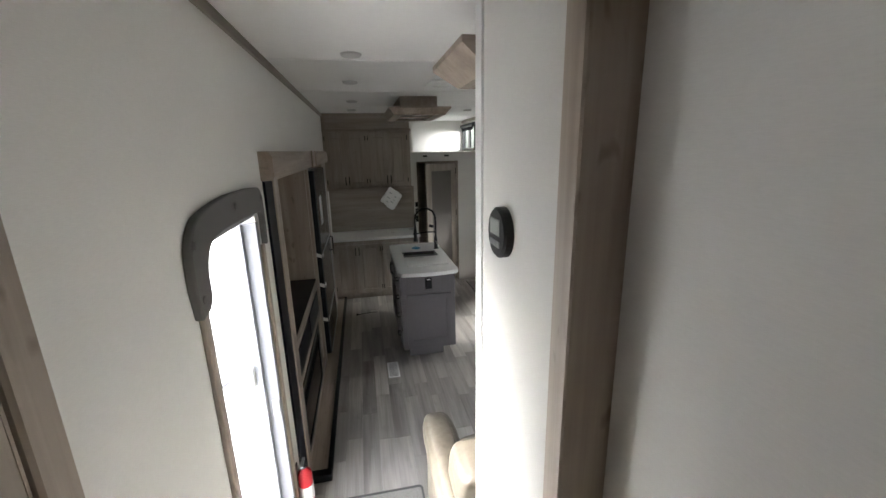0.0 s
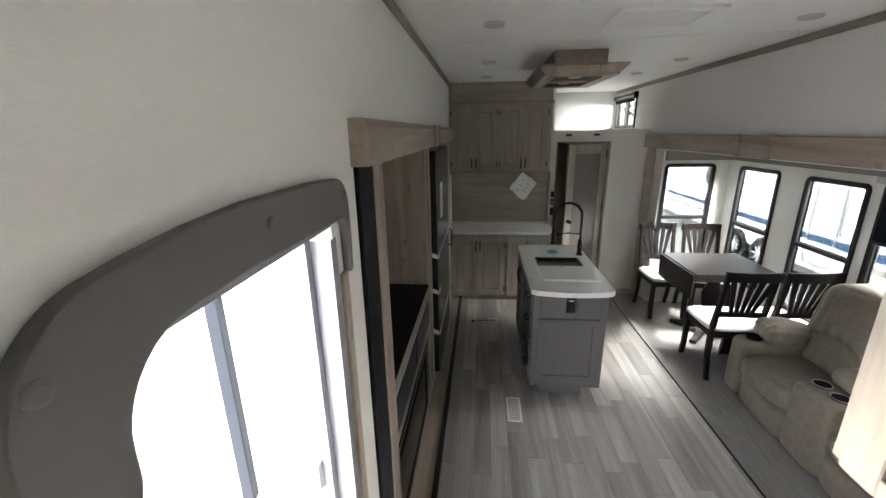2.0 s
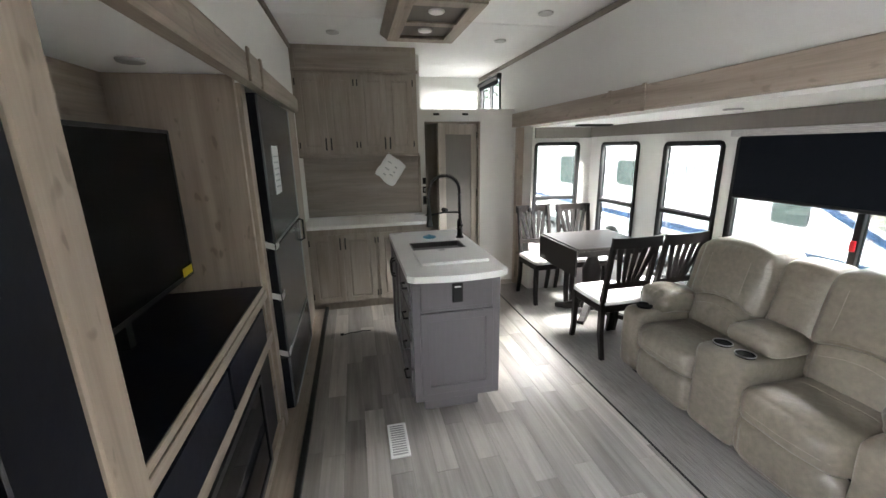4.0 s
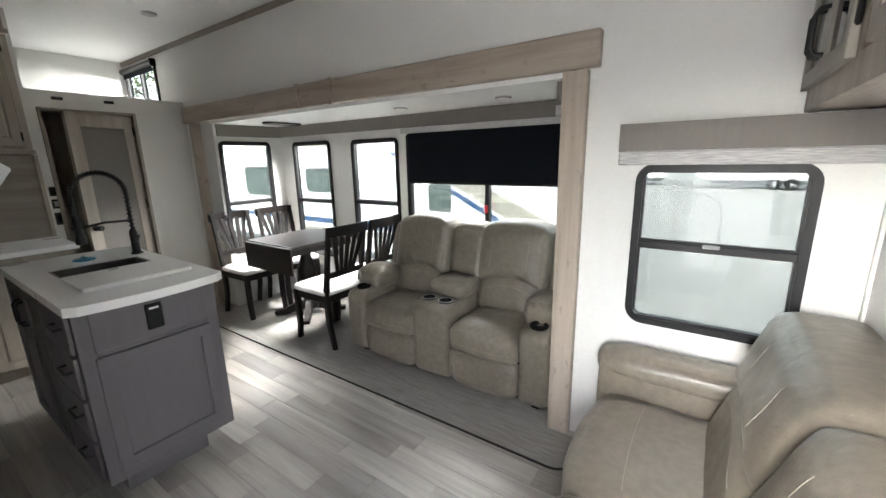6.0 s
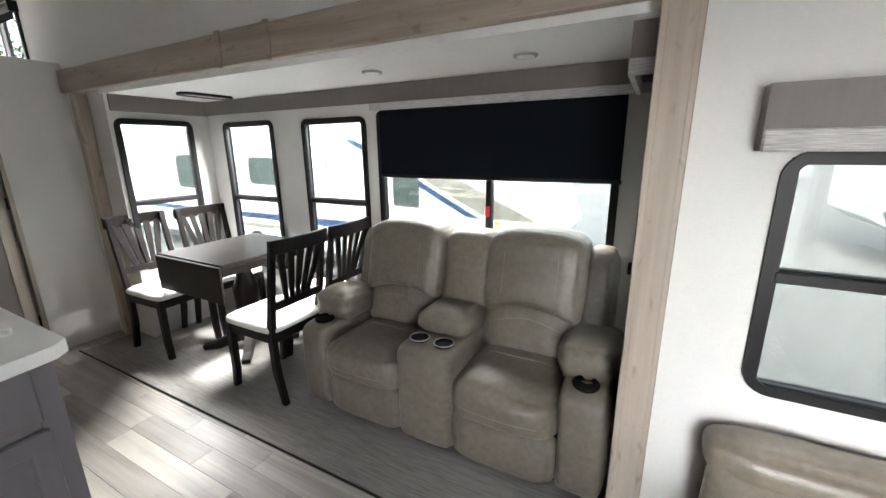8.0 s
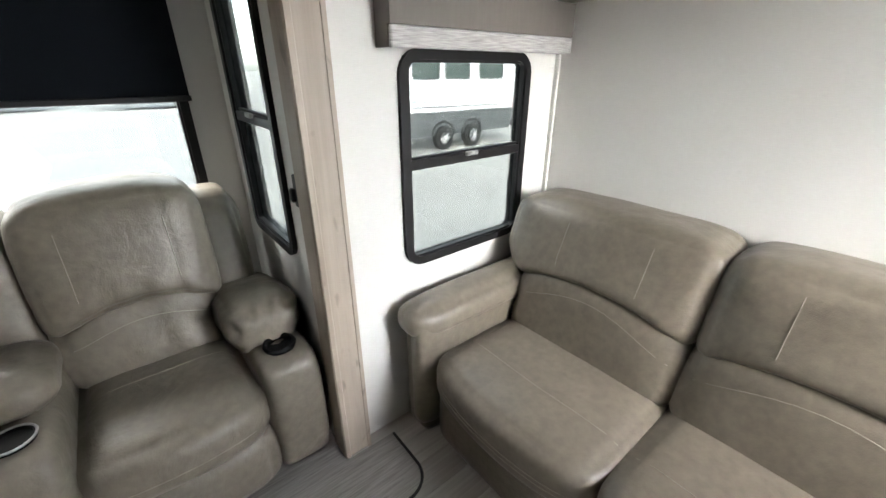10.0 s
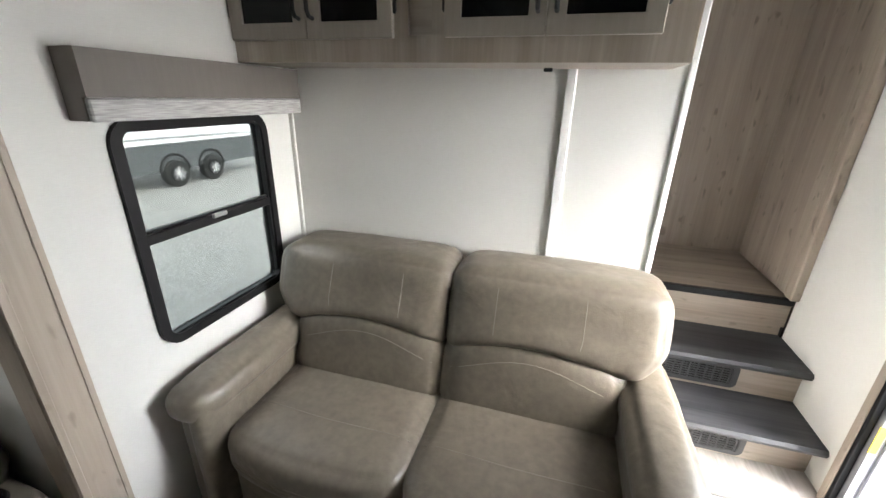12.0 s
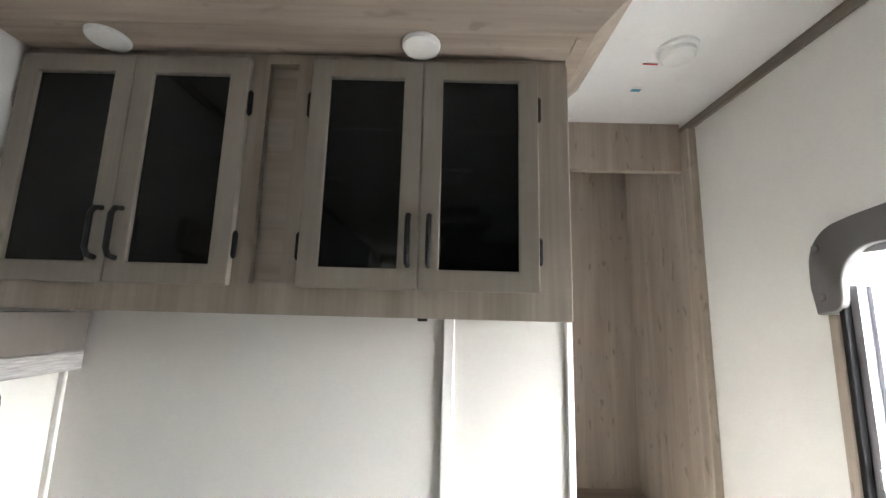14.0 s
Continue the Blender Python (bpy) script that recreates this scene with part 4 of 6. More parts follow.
# ---- valances, shades and slide-out fittings ----
v = thing("window_valance", (XR + 0.02, 3.215, 1.425), "taupe valance box with a heathered fabric band", "valance")
part("board", boxes((-0.10, -0.41, 0.055, -0.085, 0.41, 0.165), (-0.085, 0.395, 0.0, -0.002, 0.41, 0.165), (-0.085, -0.41, 0.15, -0.002, 0.395, 0.165)), M_VAL, v)
part("fabric_band", box(-0.102, -0.41, -0.002, -0.084, 0.408, 0.054, 0.004), M_VALF, v, "grey heathered fabric band")
v = thing("slide_valance", (SX, 4.765, 1.69), "long taupe valance over the slide-out windows", "valance")
part("board", box(-0.07, -0.86, 0.025, -0.055, 2.48, 0.13, 0.002), M_VAL, v)
part("fabric_band", box(-0.072, -0.86, -0.02, -0.054, 0.72, 0.024, 0.003), M_VALF, v, "grey heathered fabric band")
part("end_return", box(-0.72, 2.40, 0.02, -0.05, 2.415, 0.13, 0.002), M_VAL, v)
v = thing("end_window_valance", (2.95, SY0, 1.663), "short taupe valance box with a heathered band over the end window", "valance")
part("board", boxes((-0.30, 0.074, 0.051, 0.27, 0.089, 0.160), (-0.30, 0.002, 0.051, -0.285, 0.074, 0.160)), M_VAL, v)
part("fabric_band", boxes((-0.302, 0.073, 0.0, 0.27, 0.091, 0.050), (-0.302, 0.002, 0.0, -0.284, 0.073, 0.050)), M_VALF, v, "grey heathered fabric band")
sh = thing("roller_shade", (SX - 0.035, 4.72, 1.268), "black roller shade drawn halfway down the wide window", "shade")
part("cloth", box(0.0, -0.715, 0.0, 0.004, 0.715, 0.42), M_SHADE, sh)
part("hem_bar", box(-0.005, -0.72, -0.008, 0.008, 0.72, 0.012, 0.003), M_BLACK, sh)
part("roller", tube([(0.008, -0.71, 0.425), (0.008, 0.71, 0.425)], 0.018, 10), M_BLACK, sh)
for x0, y0, w in ((2.944, 4.405, 0), (2.911, 5.202, 0)):
    l = thing("puck_light", (x0, y0, SZ), "flat white recessed ceiling light, switched off", "light", "ceiling lights")
    part("rim", lathe([(0.052, 0.0), (0.052, -0.006), (0.046, -0.010), (0.040, -0.009)], 24), M_GREYP, l)
    part("lens", lathe([(0.040, -0.002), (0.040, -0.0105), (0.01, -0.011)], 24), M_LENS, l)
sv = thing("slide_ceiling_vent", (2.99, 6.74, SZ), "dark-rimmed oblong ceiling vent in the slide-out", "vent")
part("rim", ring(rounded(-0.19, -0.075, 0.19, 0.075, 0.07), rounded(-0.165, -0.05, 0.165, 0.05, 0.048), "z", -0.018, -0.001), M_BLACK, sv)
part("lens", prism(rounded(-0.165, -0.05, 0.165, 0.05, 0.048), "z", -0.012, -0.002), M_LENS, sv)
lt = thing("slide_latch", (2.60, SY0, 1.04), "black plastic latch box on the slide-out end wall", "latch")
part("plate", box(-0.018, 0.0, -0.05, 0.018, 0.012, 0.05, 0.004), M_BLACK, lt)
part("lever", box(-0.01, 0.012, -0.03, 0.01, 0.028, 0.012, 0.004), M_BLACK, lt)
sw = thing("wall_switch", (2.585, SY1, 0.93), "black wall switch on the slide-out end wall", "switch")
part("plate", box(-0.018, -0.01, -0.03, 0.018, 0, 0.03, 0.003), M_BLACK, sw)
part("rocker", box(-0.008, -0.016, -0.016, 0.008, -0.01, 0.016, 0.002), M_BLACK, sw)

# ---- overhead cabinet over the sofa ----
def overhead():
    X0, Y1, Z0, Z1 = 1.078, 3.04, 1.60, 2.300
    c = thing("overhead_cabinet", (X0, YF, Z0), "greige wood overhead cabinet with four black glass doors", "cabinet")
    L, D, H = XR - X0, Y1 - YF, Z1 - Z0
    part("body", box(0.03, 0.0, 0.0, L - 0.002, D - 0.02, H), M_CABX, c)
    part("end_panel", box(0.0, 0.0, 0.0, 0.029, D - 0.022, H), M_WOOD, c)
    part("end_frame", boxes((-0.012, D - 0.075, 0.0, -0.0005, D - 0.022, H), (-0.012, 0.0, 0.0, -0.0005, D - 0.075, 0.03), bevel=0.002), M_WOOD, c)
    xs = [1.158 - X0, 1.460 - X0, 1.755 - X0, 1.922 - X0, 2.228 - X0, 2.53 - X0]
    frame_ = boxes((0, D - 0.02, 0, L - 0.002, D, 0.075), (0, D - 0.02, H - 0.03, L - 0.002, D, H), (0, D - 0.02, 0.075, xs[0] + 0.02, D, H - 0.03), (xs[2] - 0.02, D - 0.02, 0.075, xs[2] + 0.045, D, H - 0.03), (xs[3] - 0.045, D - 0.02, 0.075, xs[3] + 0.02, D, H - 0.03))
    part("face_frame", frame_, M_CAB, c)
    part("filler", box(xs[2] + 0.045, D - 0.05, 0.075, xs[3] - 0.045, D - 0.03, H - 0.03), M_CAB, c)
    for i, (x, x2) in enumerate(((xs[0], xs[1] - 0.003), (xs[1], xs[2]), (xs[3], xs[4] - 0.003), (xs[4], xs[5]))):
        w = x2 - x
        d = part("door", frame_ring("y", D, D + 0.02, x, 0.068, x + w, H - 0.025, 0.05), M_DOORF, c)
        part("glass", box(x + 0.048, D + 0.004, 0.12, x + w - 0.048, D + 0.010, H - 0.078), M_DGLASS, d, "black glass panel")
        hx = x + w - 0.024 if i % 2 == 0 else x + 0.024
        part("handle", pull(bmesh.new(), "y", hx, D + 0.02, 0.19, 0.125, 0.03), M_BLACK, d, "black bar handle")
        gx = x - 0.004 if i % 2 == 0 else x + w + 0.004
        for z in (0.17, H - 0.15):
            part("hinge", lathe([(0.003, -0.035), (0.007, -0.028), (0.007, 0.028), (0.003, 0.035)], 8), M_BLACK, d).matrix_basis = pose(gx, D + 0.008, z)
    part("latch_stub", box(0.36, 0.02, -0.012, 0.39, 0.05, 0.0, 0.003), M_BLACK, c)
    p = part("control_panel", box(-0.014, 0.006, 0.035, -0.0005, 0.170, 0.205, 0.006, 2), M_PANEL, c, "charcoal control panel with switches")
    part("label_field", box(-0.0160, 0.062, 0.108, -0.0141, 0.158, 0.192), M_FRAMEG, p, "grey printed label field")
    for col in range(2):
        for k in range(3):
            y0, z0 = 0.132 - 0.022 * col, 0.168 - 0.020 * k
            part("label_outline", ring([(y0, z0), (y0 + 0.018, z0), (y0 + 0.018, z0 + 0.014), (y0, z0 + 0.014)], [(y0 + 0.0012, z0 + 0.0012), (y0 + 0.0168, z0 + 0.0012), (y0 + 0.0168, z0 + 0.0128), (y0 + 0.0012, z0 + 0.0128)], "x", -0.0166, -0.0159), M_PUCK, p)
    for k in range(4):
        part("label_bar", box(-0.0166, 0.074, 0.126 + k * 0.013, -0.0159, 0.094 + 0.003 * (k % 2), 0.131 + k * 0.013), M_PUCK, p)
    for k in range(3):
        well = part("rocker_well", box(-0.0165, 0.060 + 0.034 * k, 0.050, -0.0141, 0.088 + 0.034 * k, 0.098, 0.001), M_DGLASS, p)
        part("rocker_switch", box(-0.021, 0.063 + 0.034 * k, 0.054, -0.0166, 0.085 + 0.034 * k, 0.080, 0.003), M_PANEL, well)
    part("blank_plate", box(-0.0160, 0.016, 0.050, -0.0141, 0.050, 0.098, 0.001), M_FRAMEG, p)
    part("small_switch", box(-0.019, 0.034, 0.150, -0.0141, 0.050, 0.176, 0.002), M_BLACK, p)
    q = part("stop_plate", box(-0.012, 0.020, 0.235, -0.0005, 0.075, 0.305, 0.006, 2), M_PANEL, c, "small black plate with a red button")
    part("red_button", lathe([(0.012, 0.0), (0.012, 0.008), (0.009, 0.011)], 16, "x"), M_RED, q, "red push button").matrix_basis = pose(-0.012, 0.047, 0.272, 0, 0, 180)
    return c


overhead()
so = thing("soffit", (0, 0, 0), "greige wood soffit tray over the overhead cabinet", "soffit", kind="structure")
bm = bmesh.new()
tray = [(1.035, 3.15, 2.301), (0.955, 3.235, 2.372), (0.955, 3.235, 2.39), (1.10, 3.09, 2.39), (1.10, 3.09, ZC - 0.001)]
rings = [[bm.verts.new(p) for p in ((x, YF + 0.001, z), (XR - 0.001, YF + 0.001, z), (XR - 0.001, y, z), (x, y, z))] for x, y, z in tray]
for r0, r1 in zip(rings, rings[1:]):
    for k in range(4):
        bm.faces.new((r0[k], r0[(k + 1) % 4], r1[(k + 1) % 4], r1[k]))
bm.faces.new(rings[0])
bm.faces.new(rings[-1])
part("board", bm, M_WOODX, so)
part("edge_strip", box(1.065, YF + 0.29, 2.298, 1.075, 3.13, 2.301), M_WOODY, so)


def disc(name, loc, label, r=0.05, lens=M_LENS, rim=M_WHITE):
    l = thing(name, loc, label, "light", "ceiling lights")
    part("rim", lathe([(r, 0.0), (r, -0.005), (r * 0.94, -0.012), (r * 0.82, -0.014)], 28), rim, l, smooth=False)
    part("lens", lathe([(r * 0.82, -0.004), (r * 0.81, -0.0145), (r * 0.3, -0.016), (0.002, -0.016)], 28), lens, l)
    return l
for x in (1.467, 2.28):
    disc("puck_light", (x, 3.092, 2.301), "round white light under the wood soffit")
for x, y in ((0.65, 3.95), (0.626, 4.83), (0.617, 6.02), (0.60, 6.91), (2.22, 4.945), (2.16, 6.18), (2.10, 6.97)):
    disc("puck_light", (x, y, ZC), "flat grey-rimmed ceiling light, switched off", 0.055, M_PUCK, M_PUCK)
sd = thing("smoke_detector", (0.565, 2.72, ZC), "round white smoke detector with a red tab", "smoke detector")
part("base", lathe([(0.07, 0), (0.07, -0.012), (0.062, -0.018)], 28), M_WHITE, sd)
part("body", lathe([(0.06, -0.016), (0.06, -0.034), (0.05, -0.044), (0.02, -0.047), (0.002, -0.047)], 28), M_WHITE, sd, smooth=False)
part("tab", box(0.03, -0.082, -0.012, 0.085, -0.076, -0.009), M_RED, sd, "red pull tab")
lb = thing("ceiling_sticker", (0.585, 2.46, ZC - 0.001), "small blue and white sticker on the ceiling", "sticker")
part("label", box(-0.02, -0.02, -0.002, 0.02, 0.0, 0.0), M_BLUE, lb)
part("label_white", box(-0.02, 0.0005, -0.002, 0.02, 0.014, 0.0), M_WHITE, lb)

# thermostat on the hall wall
th = thing("thermostat", (HX, 2.545, 1.882), "round black thermostat with a grey display", "thermostat")
part("body", lathe([(0.064, 0), (0.064, 0.018), (0.058, 0.024), (0.002, 0.025)], 32, "x"), M_BLACK, th).matrix_basis = pose(0, 0, 0, 0, 0, 180)
part("display", box(-0.0275, -0.032, -0.005, -0.0245, 0.032, 0.036, 0.001), M_LCD, th, "pale grey display")
for k in range(3):
    part("button", box(-0.0285, -0.034 + 0.024 * k, -0.034, -0.0245, -0.014 + 0.024 * k, -0.018, 0.001), M_GREYP, th)
# ---- kitchen ----
def shaker(parent, axis, pos, out, u0, z0, u1, z1, m, rail=0.05, arch=False):
    """A framed cabinet door: raised stiles and rails round a recessed panel."""
    def slab(p0, q0, p1, q1, d0, d1, bev=0.002):
        a, b = sorted((pos + out * d0, pos + out * d1))
        return box(a, p0, q0, b, p1, q1, bev) if axis == "x" else box(p0, a, q0, p1, b, q1, bev)
    bm = frame_ring(axis, *sorted((pos, pos + out * 0.018)), u0, z0, u1, z1, rail)
    d = part("door", bm, m, parent)
    part("panel", slab(u0 + rail, z0 + rail, u1 - rail, z1 - rail, 0.001, 0.005, 0), m, d)
    if arch:
        part("raised_field", slab(u0 + rail + 0.011, z0 + rail + 0.011, u1 - rail - 0.011, z1 - rail - 0.011, 0.003, 0.015, 0.006), m, d)
    return d


up = thing("kitchen_wall_cabinet", (XL, YB, 1.555), "greige wood kitchen wall cabinet with four panelled doors", "cabinet")
part("body", box(0.0, -0.29, 0.03, 1.18, -0.002, 1.028), M_CAB, up)
part("bottom_rail", box(0.0, -0.315, 0.0, 1.19, -0.002, 0.03, 0.004), M_CABX, up)
part("face_frame", boxes((0, -0.30, 0.03, 0.04, -0.29, 1.028), (1.14, -0.30, 0.03, 1.18, -0.29, 1.028), (0.565, -0.30, 0.03, 0.615, -0.29, 0.80), (0.04, -0.30, 0.76, 1.14, -0.29, 0.82), (0.04, -0.30, 0.99, 1.14, -0.29, 1.028), (0.04, -0.30, 0.03, 1.14, -0.29, 0.045)), M_CAB, up)
part("cornice", box(-0.0, -0.325, 0.79, 1.195, -0.30, 0.82, 0.005), M_CABX, up)
part("top_panel", box(0.05, -0.296, 0.83, 1.13, -0.291, 0.985), M_CABX, up)
for i, x in enumerate((0.025, 0.295, 0.60, 0.87)):
    d = shaker(up, "y", YB - 0.30 - YB, -1, x, 0.05, x + 0.265, 0.77, M_CAB, 0.052, True)
    hx = x + 0.265 - 0.022 if i % 2 == 0 else x + 0.022
    part("handle", pull(bmesh.new(), "y", hx, -0.318, 0.13, 0.11, -0.028), M_BLACK, d, "black bar handle")
    for z in (0.12, 0.70):
        part("hinge", box((x - 0.008 if i % 2 == 0 else x + 0.262), -0.322, z - 0.03, (x + 0.003 if i % 2 == 0 else x + 0.273), -0.30, z + 0.03, 0.003), M_BLACK, d)
bp = thing("manual_bag", (1.06, YB - 0.345, 1.42), "clear bag of white leaflets hung from a cabinet handle", "bag")
bag = cushion(-0.11, -0.012, -0.125, 0.11, 0.012, 0.125, 0.012, 0.004, 18, 0.018, 4)
bag.transform(pose(0, 0, 0, 0, 36, 0))
part("pouch", bag, M_PAPER, bp, smooth=True)
prn = bmesh.new()
for k, (x, z, w) in enumerate(((-0.05, 0.06, 0.04), (0.03, 0.05, 0.03), (-0.04, -0.01, 0.05), (0.03, -0.04, 0.04), (-0.03, -0.07, 0.03), (0.04, 0.0, 0.02))):
    add(prn, box(x - w / 2, -0.0275, z - 0.007, x + w / 2, -0.0195, z + 0.007))
prn.transform(pose(0, 0, 0, 0, 36, 0))
part("print", prn, M_PRINT, bp, "grey printed blocks")
part("string", tube([(-0.03, 0.0, 0.115), (-0.02, 0.005, 0.14), (-0.005, 0.012, 0.175)], 0.002, 5), M_WHITE, bp)

struct("trim_backsplash", box(XL, YB - 0.012, 0.915, 1.40, YB, 1.555), M_CABX, "greige wood backsplash panel", "trim")
struct("trim_backsplash_side", box(1.40, YB - 0.03, 0.915, 1.425, YB, 1.553, 0.003), M_CAB, "greige wood edge board of the backsplash", "trim")
base = thing("kitchen_base_cabinet", (XL, YB, 0), "greige wood kitchen base cabinet with panelled doors", "cabinet")
part("body", box(0.0, -0.50, 0.09, 1.22, -0.014, 0.875), M_CAB, base)
part("toe_kick", box(0.0, -0.45, 0.0, 1.22, -0.014, 0.09), M_CAB, base)
part("face_frame", boxes((0, -0.515, 0.09, 0.05, -0.50, 0.875), (0.67, -0.515, 0.09, 0.72, -0.50, 0.875), (1.18, -0.515, 0.09, 1.22, -0.50, 0.875), (0.05, -0.515, 0.80, 1.18, -0.50, 0.875), (0.05, -0.515, 0.09, 1.18, -0.50, 0.12)), M_CAB, base)
for i, (x, w) in enumerate(((0.035, 0.315), (0.355, 0.315), (0.705, 0.245), (0.955, 0.245))):
    d = shaker(base, "y", -0.515, -1, x, 0.105, x + w, 0.815, M_CAB, 0.052, True)
    hx = x + w - 0.022 if i % 2 == 0 else x + 0.022
    part("handle", pull(bmesh.new(), "y", hx, -0.533, 0.72, 0.11, -0.028), M_BLACK, d, "black bar handle")
    for z in (0.18, 0.74):
        part("hinge", box((x - 0.008 if i % 2 == 0 else x + w - 0.003), -0.537, z - 0.03, (x + 0.003 if i % 2 == 0 else x + w + 0.008), -0.515, z + 0.03, 0.003), M_BLACK, d)
wt = thing("kitchen_worktop", (XL, YB, 0.876), "white quartz kitchen worktop along the back wall", "worktop")
part("slab", box(0.0, -0.57, 0.0, 1.25, -0.031, 0.036, 0.006, 2), M_QUARTZ, wt)
for z, h in ((1.27, 0.05), (1.17, 0.05), (1.05, 0.075)):
    o = thing("wall_outlet", (1.47, YB, z), "black wall switch plate beside the kitchen", "outlet", "kitchen wall plates")
    part("plate", box(-0.025, -0.009, -h / 2 - 0.012, 0.025, -0.0005, h / 2 + 0.012, 0.003), M_BLACK, o)
    part("insert", box(-0.012, -0.014, -h / 2 + 0.005, 0.012, -0.009, h / 2 - 0.005, 0.002), M_GREYP if z == 1.17 else M_DGLASS, o)

# ---- island ----
def island():
    X0, X1, Y0, Y1 = 0.965, 1.505, 5.285, 6.40
    t = thing("kitchen_island", (1.235, 5.285, 0), "charcoal kitchen island with panelled end and side drawers", "island")
    t.scale.z = 1.04
    w = (X1 - X0) / 2
    part("body", box(-w + 0.004, 0.012, 0.10, w - 0.004, Y1 - Y0, 0.872), M_ISL, t)
    part("toe_kick", box(-w + 0.07, 0.06, 0.0, w - 0.12, Y1 - Y0 - 0.05, 0.10), M_ISL, t)
    part("end_frame", boxes((-w, 0, 0.10, -w + 0.055, 0.012, 0.872), (w - 0.055, 0, 0.10, w, 0.012, 0.872), (-w + 0.055, 0, 0.67, w - 0.055, 0.012, 0.70), (-w + 0.055, 0, 0.84, w - 0.055, 0.012, 0.872), (-w + 0.055, 0, 0.10, w - 0.055, 0.012, 0.175), bevel=0.002), M_ISL, t)
    part("drawer_front", box(-w + 0.05, -0.008, 0.69, w - 0.05, 0.006, 0.855, 0.003), M_ISL, t)
    d = shaker(t, "y", 0.003, -1, -w + 0.045, 0.15, w - 0.045, 0.665, M_ISL, 0.05)
    o = part("pop_outlet", box(-0.032, -0.022, 0.722, 0.032, -0.008, 0.835, 0.004), M_BLACK, t, "black pop-up power outlet")
    part("outlet_slot", box(-0.018, -0.0245, 0.812, 0.018, -0.022, 0.820), M_WHITE, o)
    for k, (z0, z1) in enumerate(((0.12, 0.30), (0.315, 0.49), (0.505, 0.68), (0.695, 0.855))):
        dr = part("side_drawer", box(-w - 0.016, 0.03, z0, -w, 0.42, z1, 0.003), M_ISL, t)
        part("handle", tube([(-w - 0.016, 0.06, (z0 + z1) / 2 + 0.03), (-w - 0.042, 0.065, (z0 + z1) / 2 + 0.03), (-w - 0.042, 0.16, (z0 + z1) / 2 + 0.03), (-w - 0.016, 0.165, (z0 + z1) / 2 + 0.03)], 0.006, 8), M_BLACK, dr, "black bar handle")
    for k in range(2):
        sd_ = shaker(t, "x", -w, -1, 0.44 + k * 0.335, 0.12, 0.765 + k * 0.335, 0.855, M_ISL, 0.05)
        part("handle", pull(bmesh.new(), "x", -w - 0.018, 0.735 if k == 0 else 0.805, 0.73, 0.12, -0.028), M_BLACK, sd_, "black bar handle")
    # worktop with a bowed near end and a sink cut-out
    top = thing("island_worktop", (1.235, 5.285, 0.908), "white quartz island worktop with a bowed end", "worktop")
    hw = 0.295
    sx0, sx1, sy0, sy1 = -0.18, 0.205, 0.14, 0.74
    bow = [(-hw + 0.035 + (2 * hw - 0.07) * i / 10, -0.075 - 0.03 * math.sin(math.pi * i / 10)) for i in range(11)]
    zs = (0.0, 0.038)
    near = [(-hw, sy0), (-hw, -0.045)] + bow + [(hw, -0.045), (hw, sy0)]
    slab = prism(near, "z", *zs)
    add(slab, box(-hw, sy0, zs[0], sx0, sy1, zs[1]))
    add(slab, box(sx1, sy0, zs[0], hw, sy1, zs[1]))
    add(slab, prism([(-hw, sy1), (hw, sy1), (hw, 1.10), (hw - 0.03, 1.14), (-hw + 0.03, 1.14), (-hw, 1.10)], "z", *zs))
    bmesh.ops.remove_doubles(slab, verts=slab.verts, dist=1e-4)
    part("slab", slab, M_QUARTZ, top)
    sink = thing("island_sink", (1.235, 5.285, 0.908), "deep steel sink with a white cutting-board cover", "sink")
    sk = ring([(sx0 + 0.002, sy0 + 0.002), (sx1 - 0.002, sy0 + 0.002), (sx1 - 0.002, sy1 - 0.002), (sx0 + 0.002, sy1 - 0.002)], [(sx0 + 0.014, sy0 + 0.014), (sx1 - 0.014, sy0 + 0.014), (sx1 - 0.014, sy1 - 0.014), (sx0 + 0.014, sy1 - 0.014)], "z", -0.19, 0.034)
    add(sk, box(sx0 + 0.002, sy0 + 0.002, -0.20, sx1 - 0.002, sy1 - 0.002, -0.19))
    part("basin", sk, M_SINK, sink)
    board = part("cutting_board", prism(rounded(sx0 - 0.012, sy0 - 0.02, sx1 + 0.035, 0.44, 0.015), "z", 0.0385, 0.055), M_QUARTZ, sink, "white board laid over the sink")
    part("board_grip", box(-0.02, 0.395, 0.0552, 0.02, 0.41, 0.0575, 0.001), M_GREYP, board)
    fc = thing("kitchen_faucet", (1.47, 6.10, 0.946), "black spring-neck kitchen faucet with a pull-down sprayer", "faucet")
    part("base", lathe([(0.03, 0), (0.03, 0.008), (0.022, 0.014), (0.021, 0.13), (0.017, 0.14), (0.013, 0.15)], 18), M_BLACK, fc)
    part("lever", tube([(0.0, -0.02, 0.085), (0.0, -0.05, 0.09), (-0.01, -0.11, 0.12)], [0.011, 0.008, 0.006], 10), M_BLACK, fc)
    arc = [(0, 0, 0.14 + 0.22 * i / 6) for i in range(7)] + [(-0.12 + 0.12 * math.cos(radians(a)), 0.0, 0.36 + 0.12 * math.sin(radians(a))) for a in range(12, 181, 12)] + [(-0.24, 0, 0.34 - 0.03 * i) for i in range(1, 4)]
    part("neck", tube(arc, 0.008, 8), M_BLACK, fc)
    coil = []
    nn = 260
